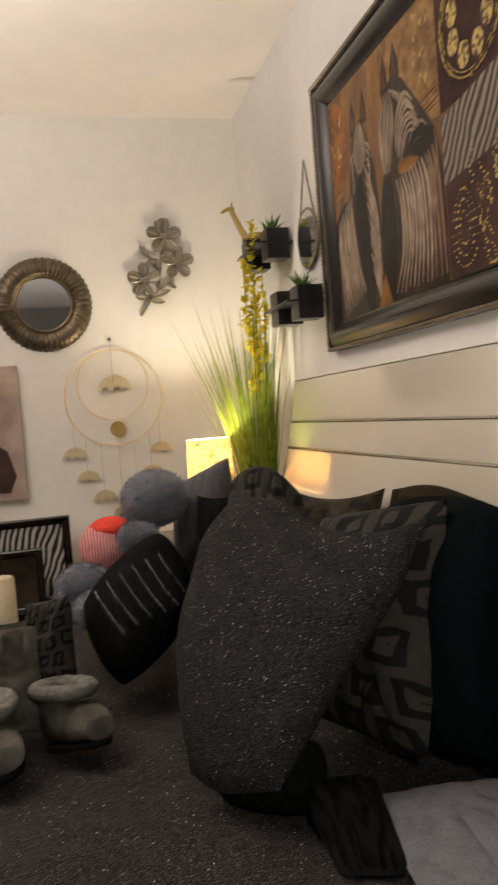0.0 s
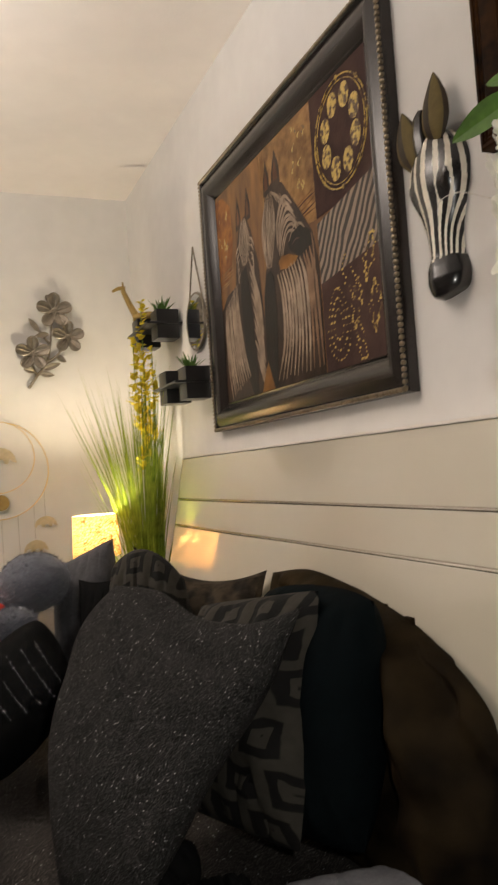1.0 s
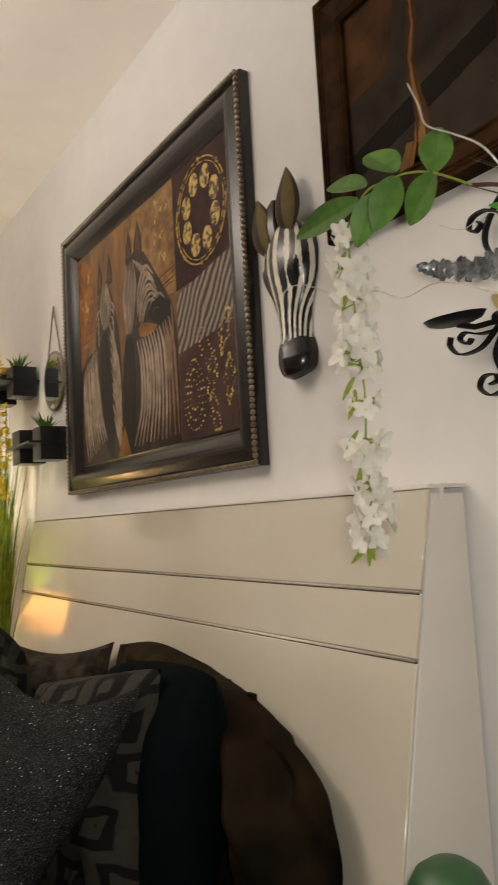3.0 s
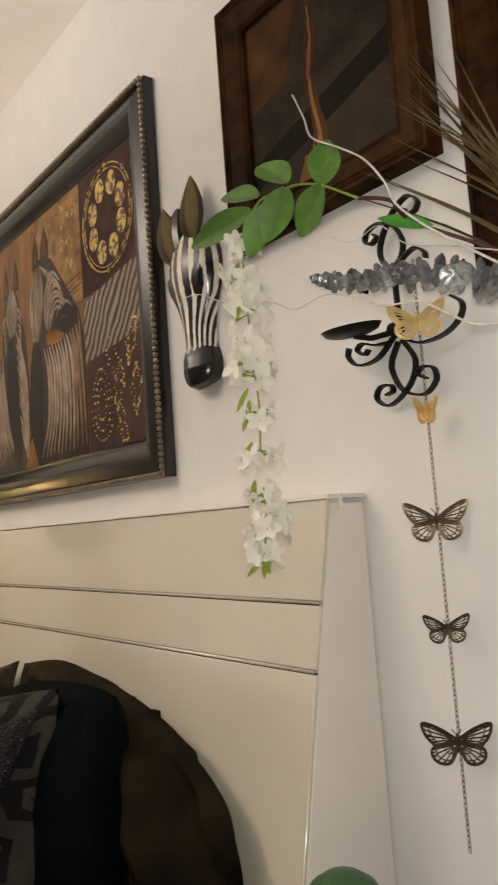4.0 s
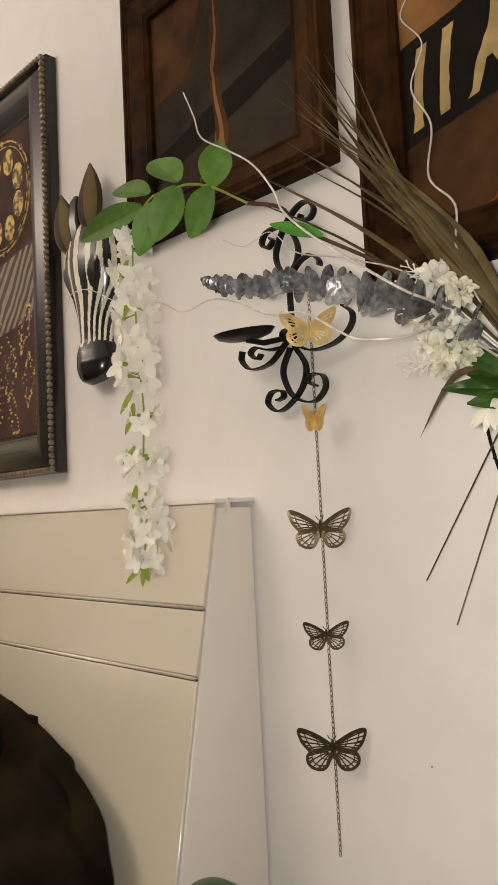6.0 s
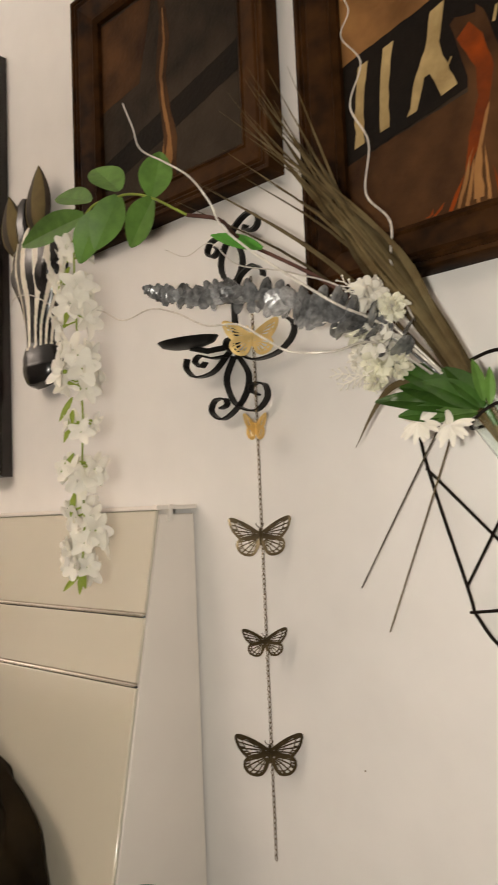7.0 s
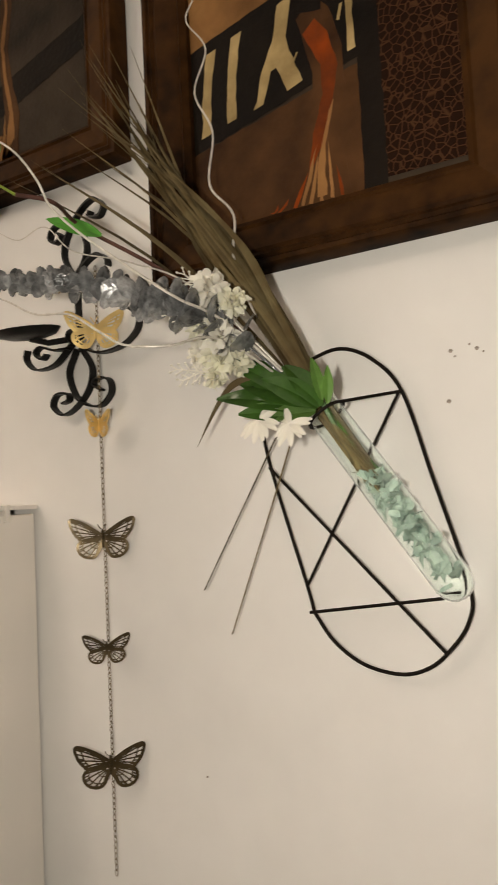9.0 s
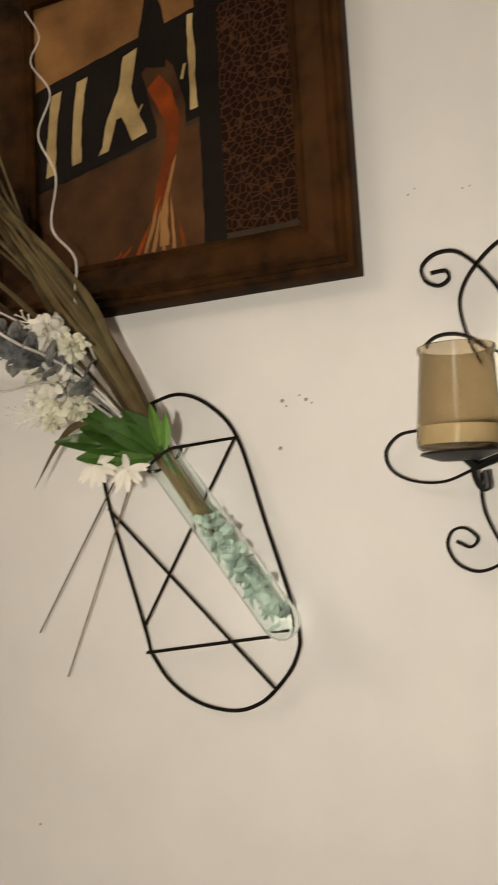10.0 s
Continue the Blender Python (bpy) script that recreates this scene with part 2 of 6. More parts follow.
GREENGLAZE = material("green_glaze", (0.03, 0.09, 0.03), 0.4, vary=0.2, scale=30, bump=0.05)



def letting_through(m, share):
    """Thin leaves and petals pass some of the light behind them."""
    n, l = m.node_tree.nodes, m.node_tree.links
    p, out = n["Principled BSDF"], n["Material Output"]
    t, mix = n.new("ShaderNodeBsdfTranslucent"), n.new("ShaderNodeMixShader")
    l.new(p.inputs["Base Color"].links[0].from_socket, t.inputs[0])
    mix.inputs[0].default_value = share
    l.new(p.outputs[0], mix.inputs[1]), l.new(t.outputs[0], mix.inputs[2]), l.new(mix.outputs[0], out.inputs[0])


for one, share in ((GRASS, 0.45), (YELLOW, 0.5), (LEAF, 0.25), (PETAL, 0.25), (CREAMPETAL, 0.25), (SPRIG, 0.3), (REED, 0.15)):
    letting_through(one, share)


def unlike(m, low, high):
    """Repeats of a piece differ a little in shade."""
    n, l = m.node_tree.nodes, m.node_tree.links
    p = n["Principled BSDF"]
    info, rng, mix = n.new("ShaderNodeObjectInfo"), n.new("ShaderNodeMapRange"), n.new("ShaderNodeMix")
    mix.data_type, mix.blend_type = "RGBA", "MULTIPLY"
    mix.inputs[0].default_value = 1.0
    rng.inputs[3].default_value, rng.inputs[4].default_value = low, high
    l.new(info.outputs["Random"], rng.inputs[0]), l.new(p.inputs["Base Color"].links[0].from_socket, mix.inputs[6]), l.new(rng.outputs[0], mix.inputs[7])
    l.new(mix.outputs[2], p.inputs["Base Color"])


unlike(REED, 0.42, 1.45), unlike(GRASS, 0.6, 1.5), unlike(SILVER, 0.5, 1.4), unlike(LEAF, 0.8, 1.25)
CHARM = material("pale_gold_charm", (0.62, 0.53, 0.36), 0.45, 0.4, vary=0.15, scale=60, bump=0.03)
DENT = material("plaster_dent", (0.36, 0.31, 0.27), 0.9, vary=0.4, scale=300, bump=0.3)


def artpaint(name, a, b, scale=9):
    return material(name, a, 0.56, vary=0.25, scale=scale * 1.6, bump=0.3, bump_scale=140, second=[c * 1.15 for c in b], detail=9)


ART_BROWN = artpaint("art_brown", (0.06, 0.028, 0.018), (0.13, 0.06, 0.032))
ART_TAN = artpaint("art_tan", (0.13, 0.058, 0.019), (0.29, 0.145, 0.05))
ART_ORANGE = artpaint("art_orange", (0.36, 0.062, 0.006), (0.10, 0.022, 0.006), 26)
ART_BLACK = artpaint("art_black", (0.006, 0.0045, 0.0035), (0.013, 0.009, 0.006))
ART_CHAR = artpaint("art_charcoal", (0.016, 0.0115, 0.008), (0.046, 0.033, 0.022), 9)
ART_PLUM = artpaint("art_plum", (0.055, 0.032, 0.03), (0.08, 0.048, 0.04))
ART_CREAM = artpaint("art_cream", (0.30, 0.205, 0.085), (0.46, 0.34, 0.16), 20)
ART_RUST = artpaint("art_rust", (0.026, 0.011, 0.005), (0.085, 0.038, 0.014), 12)
ART_ZEBRA = artpaint("art_zebra_tan", (0.21, 0.15, 0.105), (0.40, 0.30, 0.22), 16)
ART_DARK = artpaint("art_dark_umber", (0.022, 0.014, 0.0095), (0.062, 0.038, 0.026), 14)
ART_GROUND = material("art_ground", (0.085, 0.046, 0.031), 0.56, vary=0.2, scale=26, bump=0.12, bump_scale=90, second=(0.31, 0.155, 0.055), stretch=(1, 0.3, 1), detail=8)
ART_GILT = artpaint("art_gilt_ground", (0.17, 0.082, 0.028), (0.36, 0.20, 0.075), 22)
ART_EMBER = artpaint("art_ember", (0.16, 0.045, 0.014), (0.34, 0.14, 0.03), 24)
ART_FAWN = artpaint("art_fawn", (0.17, 0.095, 0.055), (0.28, 0.17, 0.10), 16)
ART_SOOT = artpaint("art_soot", (0.008, 0.006, 0.005), (0.016, 0.011, 0.008), 14)
ART_PINK = artpaint("art_faded_pink", (0.36, 0.27, 0.24), (0.45, 0.36, 0.31), 6)

# the zebra picture is varnished
for one in (ART_ZEBRA, ART_DARK, ART_GILT, ART_EMBER, ART_FAWN, ART_SOOT, ART_GROUND, ZEBRA_ART2, GOLDART):
    one.node_tree.nodes["Principled BSDF"].inputs["Coat Weight"].default_value = 0.45
    one.node_tree.nodes["Principled BSDF"].inputs["Coat Roughness"].default_value = 0.22

# --- mesh helpers ---
def part(name, bm, mat, parent=None, label="", smooth=True, m=None):
    """Links a bmesh as one mesh object, under parent if given."""
    bmesh.ops.recalc_face_normals(bm, faces=bm.faces)
    data = bpy.data.meshes.new(name)
    bm.to_mesh(data)
    bm.free()
    for one in mat if isinstance(mat, (list, tuple)) else (mat,):
        data.materials.append(one)
    if smooth:
        data.shade_smooth()
        data.set_sharp_from_angle(angle=radians(38))
    ob = new(name, data)
    if parent:
        ob.parent = parent
    if m is not None:
        ob.matrix_basis = m
    if label:
        ob["label"] = label
    return ob


def root(name, m, label, category, group="", kind=""):
    ob = new(name)
    ob.empty_display_size = 0.03
    ob.matrix_basis = m
    return tagged(ob, label, category, group, kind)


def east(y, z, off=0.0):
    """On the east wall: local x along it to a viewer's right, y up, z out of it."""
    return Matrix(((0, 0, -1, W - off), (-1, 0, 0, y), (0, 1, 0, z), (0, 0, 0, 1)))


def north(x, z, off=0.0):
    return Matrix(((1, 0, 0, x), (0, 0, -1, B - off), (0, 1, 0, z), (0, 0, 0, 1)))


def box(bm, x0, x1, y0, y1, z0, z1, bevel=0.0, mi=0):
    vs = [bm.verts.new((x, y, z)) for x in (x0, x1) for y in (y0, y1) for z in (z0, z1)]
    fs = [bm.faces.new([vs[i] for i in q]) for q in ((0, 1, 3, 2), (4, 6, 7, 5), (0, 4, 5, 1), (2, 3, 7, 6), (0, 2, 6, 4), (1, 5, 7, 3))]
    for f in fs:
        f.material_index = mi
    if bevel:
        bmesh.ops.bevel(bm, geom=list({e for f in fs for e in f.edges}), offset=bevel, segments=2, affect="EDGES", profile=0.7)
    return bm


def boxed(*a, **k):
    return box(bmesh.new(), *a, **k)


def spline(points, steps=8):
    """Catmull-Rom through the points."""
    p = [Vector(q) for q in points]
    p = [2 * p[0] - p[1], *p, 2 * p[-1] - p[-2]]
    out = []
    for i in range(1, len(p) - 2):
        for k in range(steps):
            t = k / steps
            a, b, c, d = p[i - 1], p[i], p[i + 1], p[i + 2]
            out.append(0.5 * (2 * b + (c - a) * t + (2 * a - 5 * b + 4 * c - d) * t * t + (3 * b - a - 3 * c + d) * t ** 3))
    return out + [p[-2]]


def tube(bm, points, r, sides=6, flat=None, closed=False, taper=None, mi=0):
    """Sweeps a round rod, or with flat=(width, thickness, axis) a strap whose width lies along axis."""
    pts = [Vector(q) for q in points]
    n = len(pts)
    rings, up = [], None
    for i, p in enumerate(pts):
        if closed:
            d = pts[(i + 1) % n] - pts[i - 1]
        else:
            d = pts[min(i + 1, n - 1)] - pts[max(i - 1, 0)]
        d = d.normalized() if d.length > 1e-9 else Vector((0, 0, 1))
        if flat:
            a = Vector(flat[2])
            a = (a - a.dot(d) * d).normalized()
            b = d.cross(a)
            h, k = flat[0] / 2, flat[1] / 2
            ring = [p + a * h + b * k, p - a * h + b * k, p - a * h - b * k, p + a * h - b * k]
        else:
            if up is None:
                up = d.orthogonal().normalized()
            up = (up - up.dot(d) * d)
            up = up.normalized() if up.length > 1e-6 else d.orthogonal().normalized()
            side = d.cross(up)
            rr = r * (taper(i / max(1, n - 1)) if taper else 1)
            ring = [p + rr * (math.cos(2 * math.pi * k / sides) * up + math.sin(2 * math.pi * k / sides) * side) for k in range(sides)]
        rings.append([bm.verts.new(q) for q in ring])
    m = len(rings[0])
    for i in range(n if closed else n - 1):
        a, b = rings[i], rings[(i + 1) % n]
        for k in range(m):
            f = bm.faces.new((a[k], a[(k + 1) % m], b[(k + 1) % m], b[k]))
            f.material_index = mi
    if not closed:
        for ring in (rings[0], rings[-1]):
            f = bm.faces.new(ring)
            f.material_index = mi
    return bm


def rod(points, r, **k):
    return tube(bmesh.new(), points, r, **k)


def lathe(bm, profile, seg=32, centre=(0, 0, 0), axis="z", squash=1.0, mi=0):
    """Turns (radius, height) pairs round an axis; radius 0 closes it."""
    c = Vector(centre)
    rings = []
    for r, h in profile:
        ring = []
        for k in range(1 if r < 1e-6 else seg):
            a = 2 * math.pi * k / seg
            q = Vector((r * math.cos(a), r * math.sin(a) * squash, h))
            ring.append(bm.verts.new(c + q))
        rings.append(ring)
    for a, b in zip(rings, rings[1:]):
        for k in range(seg):
            q = [a[k % len(a)], a[(k + 1) % len(a)], b[(k + 1) % len(b)], b[k % len(b)]]
            q = list(dict.fromkeys(q))
            if len(q) > 2:
                bm.faces.new(q).material_index = mi
    return bm


def turned(*a, **k):
    return lathe(bmesh.new(), *a, **k)


def slab(outline, z, t=0.001, holes=None):
    """A thin flat piece with that outline, its face at height z."""
    bm = bmesh.new()
    vs = [bm.verts.new((x, y, z)) for x, y in outline]
    f = bm.faces.new(vs)
    f.normal_update()
    bmesh.ops.triangulate(bm, faces=[f], ngon_method="EAR_CLIP")
    low = [bm.verts.new((x, y, z - t)) for x, y in outline]
    n = len(vs)
    for i in range(n):
        bm.faces.new((vs[i], vs[(i + 1) % n], low[(i + 1) % n], low[i]))
    return bm


def painterly(outline, amp=0.0022, step=0.010):
    """Breaks straight edges up like the rim of a brushed shape."""
    out = []
    n = len(outline)
    for i, (x, y) in enumerate(outline):
        a, b = Vector((x, y)), Vector(outline[(i + 1) % n])
        m = max(1, int((b - a).length / step))
        for k in range(m):
            p = a.lerp(b, k / m)
            out.append((p.x + amp * noise.noise(Vector((p.x * 90, p.y * 90, 1.0))), p.y + amp * noise.noise(Vector((p.x * 90, p.y * 90, 7.0)))))
    return out


def ellipse(cx, cy, rx, ry, n=28):
    return [(cx + rx * math.cos(2 * math.pi * k / n), cy + ry * math.sin(2 * math.pi * k / n)) for k in range(n)]


def rails(parent, w, h, profile, mat, name="frame_rail"):
    """Four mitred rails round a w x h outline; profile: (inset from the outer edge, height) pairs."""
    for turn, a, b in ((0, w, h), (90, h, w), (180, w, h), (270, h, w)):
        bm = bmesh.new()
        rows = []
        for inset, z in profile:
            y = -b / 2 + inset
            rows.append([bm.verts.new((x, y, z)) for x in (-a / 2 + inset, a / 2 - inset)])
        for p, q in zip(rows, rows[1:]):
            bm.faces.new((p[0], p[1], q[1], q[0]))
        bmesh.ops.rotate(bm, verts=bm.verts, cent=(0, 0, 0), matrix=Matrix.Rotation(radians(turn), 3, "Z"))
        part(name, bm, mat, parent)


# --- structure ---
def wall(name, mat, *span):
    return tagged(part(name, boxed(*span), mat, smooth=False), kind="structure")


XW, YS = -2.4, -2.0
wall("floor", FLOOR, XW - 0.1, W + 0.1, YS - 0.1, B + 0.1, -0.1, 0.0)
wall("ceiling", CEIL, XW - 0.1, W + 0.1, YS - 0.1, B + 0.1, C, C + 0.1)
wall("wall_east", PAINT, W, W + 0.1, YS - 0.1, B + 0.1, 0.0, C)
wall("wall_north", PAINT, XW - 0.1, W, B, B + 0.1, 0.0, C)
# walls out of view, given a dark colour so little light returns from them
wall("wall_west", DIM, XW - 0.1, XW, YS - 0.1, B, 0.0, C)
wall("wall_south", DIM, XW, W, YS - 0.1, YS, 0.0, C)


# --- bed ---
def headboard():
    """Wedge-shaped laminate headboard of three boards parted by inlaid trim."""
    ob = root("headboard", pose(0, 0, 0), "cream glossy laminate headboard with thin horizontal trim lines", "headboard")
    y0, y1 = 0.762, 2.62
    face = lambda z: 0.857 - 0.2 * (1.166 - z)

    def wedge(za, zb, proud, ya, yb, back=None):
        bm = bmesh.new()
        vs = []
        for y in (ya, yb):
            vs.append([bm.verts.new(q) for q in ((face(za) - proud, y, za), (face(zb) - proud, y, zb), ((face(zb) + back) if back else W - 0.003, y, zb), ((face(za) + back) if back else W - 0.003, y, za))])
        a, b = vs
        bm.faces.new(a), bm.faces.new(b[::-1])
        for k in range(4):
            bm.faces.new((a[k], b[k], b[(k + 1) % 4], a[(k + 1) % 4]))
        bmesh.ops.bevel(bm, geom=list(bm.edges), offset=0.0015, segments=1, affect="EDGES")
        return bm

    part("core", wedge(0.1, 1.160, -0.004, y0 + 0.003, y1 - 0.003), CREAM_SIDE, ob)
    for za, zb in ((0.15, 0.9304), (0.9368, 1.0204), (1.0268, 1.166)):
        part("board", wedge(za, zb, 0.004, y0 + 0.002, y1, 0.002), CREAM, ob)
    for z in (0.933, 1.023):
        part("trim_line", wedge(z - 0.0008, z + 0.0036, 0.0052, y0 + 0.004, y1 - 0.002, 0.003), STEEL, ob, "dark metallic inlaid strip")
        part("groove", wedge(z - 0.0024, z - 0.0010, 0.0018, y0 + 0.004, y1 - 0.002, 0.003), EBONY, ob, "dark shadow groove")
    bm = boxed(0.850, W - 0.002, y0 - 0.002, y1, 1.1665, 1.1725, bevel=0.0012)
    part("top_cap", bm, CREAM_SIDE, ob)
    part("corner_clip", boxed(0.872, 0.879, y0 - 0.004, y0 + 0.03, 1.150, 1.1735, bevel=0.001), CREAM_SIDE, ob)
    return ob


headboard()


def cloth_top(bm, x0, x1, y0, y1, z, nx, ny, lump, seed, skirt=0.35):
    """A blanket over a mattress: a rumpled top whose rim falls down the sides."""
    grid = []
    for i in range(nx + 1):
        row = []
        for j in range(ny + 1):
            u, v = i / nx, j / ny
            x, y = x0 + (x1 - x0) * u, y0 + (y1 - y0) * v
            n = noise.noise(Vector((x * 2.3, y * 2.3, seed))) + 0.5 * noise.noise(Vector((x * 6, y * 6, seed + 3))) + 0.25 * noise.noise(Vector((x * 15, y * 15, seed + 5)))
            edge = min(u * (x1 - x0), (1 - u) * (x1 - x0), v * (y1 - y0), (1 - v) * (y1 - y0))
            drop = skirt * max(0, 1 - edge / 0.06) ** 2
            row.append(bm.verts.new((x, y, z + lump * n - drop)))
        grid.append(row)
    for i in range(nx):
        for j in range(ny):
            bm.faces.new((grid[i][j], grid[i + 1][j], grid[i + 1][j + 1], grid[i][j + 1]))
    return bm


bed = root("bed", pose(0, 0, 0), "bed made up with a charcoal shaggy blanket against the headboard", "bed")
part("mattress", boxed(-1.2, 0.71, 0.86, 2.52, 0.2, 0.43, bevel=0.05), PALECLOTH, bed)
part("bed_base", boxed(-1.19, 0.70, 0.88, 2.50, 0.0, 0.2, bevel=0.01), BLACKCLOTH, bed)
tagged(part("blanket", cloth_top(bmesh.new(), -1.24, 0.735, 0.82, 2.55, 0.475, 120, 110, 0.022, 1.0, 0.3), DUVET), "charcoal shaggy blanket with glinting threads spread over the bed", "blanket")


def pillow(name, label, tl, tr, br, bl, puff, mats, n=34, seed=0.0, category="pillow", crease=0.012, pull=0.06, back=None, two=False, sag=0.0, disc=0.12, bow=0.0):
    """A stuffed cushion between four corners, with pulled-in seams, creases and a piped rim."""
    tl, tr, br, bl = (Vector(q) for q in (tl, tr, br, bl))
    normal = (tr - tl).cross(tl - bl).normalized()
    bm = bmesh.new()
    uv = bm.loops.layers.uv.new("UVMap")
    back = puff if back is None else back
    sheets = []
    for side, high in ((1, puff), (-1, back)):
        rows = []
        for i in range(n + 1):
            row = []
            for j in range(n + 1):
                u, v = i / n, j / n
                a, b = 2 * u - 1, 2 * v - 1
                ra, rb = a * math.sqrt(1 - b * b / 2), b * math.sqrt(1 - a * a / 2)
                u, v = u + disc * (ra - a) / 2, v + disc * (rb - b) / 2
                pu, pv = u - pull * a * (1 - b * b) - bow * (1 - u) * (1 - b * b), v - pull * b * (1 - a * a)
                p = tl.lerp(tr, pu).lerp(bl.lerp(br, pu), pv)
                p.z -= sag * (1 - a * a) * (1 - v) ** 1.5
                h = high * ((1 - a ** 4) * (1 - b ** 4)) ** 0.55 * (0.75 + 0.25 * (1 - a * a) * (1 - b * b))
                e = min(1, 6 * (1 - abs(a)), 6 * (1 - abs(b)))
                c = noise.noise(p * 9 + Vector((seed, 0, side))) + 0.7 * noise.noise(p * 22 + Vector((0, seed, 0)))
                fold = abs(noise.noise(Vector((a * 3 + seed, b * 1.2, side * 2.0))))
                p = p + normal * side * (h + e * crease * (c - 1.4 * max(0, 0.25 - fold) * 3))
                row.append((bm.verts.new(p), u, v))
            rows.append(row)
        sheets.append(rows)
        for i in range(n):
            for j in range(n):
                q = [rows[i][j], rows[i + 1][j], rows[i + 1][j + 1], rows[i][j + 1]]
                f = bm.faces.new([t[0] for t in q])
                f.material_index = 1 if two and side < 0 else 0
                for loop, t in zip(f.loops, q):
                    loop[uv].uv = (t[1], t[2])
    bmesh.ops.remove_doubles(bm, verts=bm.verts, dist=0.0006)
    return tagged(part(name, bm, mats), label, category)


def draped(name, label, top, right, bottom, left, puff, mats, seed, category="pillow", back=0.05, n=52, crease=0.008, folds=()):
    """A stuffed, draped thing inside four rim curves; folds: (u, v, du, dv, height) soft ridges on its front."""
    top, right, bottom, left = (spline(c, 12) for c in (top, right, bottom, left))

    def on(c, t):
        k = t * (len(c) - 1)
        i = min(int(k), len(c) - 2)
        return c[i].lerp(c[i + 1], k - i)

    a00, a10, a01, a11 = top[0], top[-1], bottom[0], bottom[-1]
    normal = (a10 - a00).cross(a00 - a01).normalized()
    bm = bmesh.new()
    uv = bm.loops.layers.uv.new("UVMap")
    for side, high in ((1, puff), (-1, back)):
        rows = []
        for i in range(n + 1):
            row = []
            for j in range(n + 1):
                u, v = i / n, j / n
                p = on(top, u) * (1 - v) + on(bottom, u) * v + on(left, v) * (1 - u) + on(right, v) * u
                p = p - (a00 * (1 - u) * (1 - v) + a10 * u * (1 - v) + a01 * (1 - u) * v + a11 * u * v)
                a, b = 2 * u - 1, 2 * v - 1
                h = high * ((1 - a ** 4) * (1 - b ** 4)) ** 0.55 * (0.75 + 0.25 * (1 - a * a) * (1 - b * b))
                e = min(1, 6 * (1 - abs(a)), 6 * (1 - abs(b)))
                c = noise.noise(p * 8 + Vector((seed, 0, side))) + 0.6 * noise.noise(p * 19 + Vector((0, seed, 0)))
                for fu, fv, du, dv, up in folds if side > 0 else ():
                    along, across = (u - fu) * du + (v - fv) * dv, (u - fu) * dv - (v - fv) * du
                    h += up * math.exp(-(across / 0.05) ** 2 - (along / 0.28) ** 2)
                row.append((bm.verts.new(p + normal * side * (h + e * crease * c)), u, v))
            rows.append(row)
        for i in range(n):
            for j in range(n):
                q = [rows[i][j], rows[i + 1][j], rows[i + 1][j + 1], rows[i][j + 1]]
                f = bm.faces.new([t[0] for t in q])
                for loop, t in zip(f.loops, q):
                    loop[uv].uv = (t[1], t[2])
    bmesh.ops.remove_doubles(bm, verts=bm.verts, dist=0.0006)
    return tagged(part(name, bm, mats), label, category)


draped("cushion", "large grey cushion of glinting pile fabric on the bed",
       [(0.321, 1.369, 0.923), (0.382, 1.297, 0.914), (0.425, 1.213, 0.876), (0.486, 1.143, 0.869), (0.554, 1.094, 0.892)],
       [(0.554, 1.094, 0.892), (0.495, 1.076, 0.812), (0.445, 1.069, 0.752), (0.366, 1.064, 0.665), (0.278, 1.052, 0.545)],
       [(0.172, 1.172, 0.535), (0.210, 1.115, 0.525), (0.278, 1.052, 0.545)],
       [(0.321, 1.369, 0.923), (0.265, 1.374, 0.86), (0.232, 1.349, 0.797), (0.186, 1.290, 0.690), (0.172, 1.172, 0.535)],
       0.055, GREYFUR, 1.3, back=0.10, crease=0.007, folds=((0.3, 0.35, 0.5, 0.85, 0.008), (0.6, 0.2, 0.95, 0.3, -0.012), (0.55, 0.75, 0.6, 0.8, 0.007)))
pillow("cushion", "black velvet cushion lying under the grey cushion", (0.20, 1.27, 0.585), (0.39, 1.10, 0.585), (0.35, 1.06, 0.475), (0.20, 1.155, 0.475), 0.055, BLACKCLOTH, seed=21.0, disc=0.9, crease=0.008, n=44)
pillow("cushion", "black and cream meander-patterned cushion standing on edge", (0.48, 1.40, 0.885), (0.60, 1.075, 0.945), (0.50, 1.02, 0.525), (0.40, 1.36, 0.50), 0.075, (CHECK, NAVY), seed=2.1, back=0.09, two=True, disc=0.45)
pillow("cushion", "navy black velvet cushion behind the patterned cushion", (0.585, 1.34, 0.93), (0.675, 1.02, 0.94), (0.585, 0.97, 0.50), (0.52, 1.3, 0.49), 0.095, NAVY, seed=3.7, disc=0.7, crease=0.006)
brown_cushion = draped("cushion", "large dark brown velvet cushion leaning on the headboard",
       [(0.748, 1.640, 0.869), (0.753, 1.448, 0.893), (0.75, 1.236, 0.873), (0.744, 1.084, 0.846), (0.736, 0.960, 0.802)],
       [(0.736, 0.960, 0.802), (0.726, 0.880, 0.755), (0.712, 0.840, 0.685), (0.693, 0.836, 0.590), (0.66, 0.84, 0.46)],
       [(0.646, 1.50, 0.46), (0.65, 1.2, 0.45), (0.66, 0.84, 0.46)],
       [(0.748, 1.640, 0.869), (0.71, 1.57, 0.70), (0.646, 1.50, 0.46)],
       0.085, BROWNSILK, 4.4, back=0.035, n=80, crease=0.030, folds=((0.55, 0.4, 0.5, 0.85, 0.040), (0.82, 0.5, 0.15, 0.98, 0.032), (0.35, 0.3, 0.8, 0.6, -0.020), (0.68, 0.62, 0.4, 0.9, -0.040), (0.5, 0.15, 0.97, 0.25, 0.022), (0.9, 0.35, 0.3, 0.95, -0.024), (0.62, 0.3, 0.45, 0.9, -0.030)))
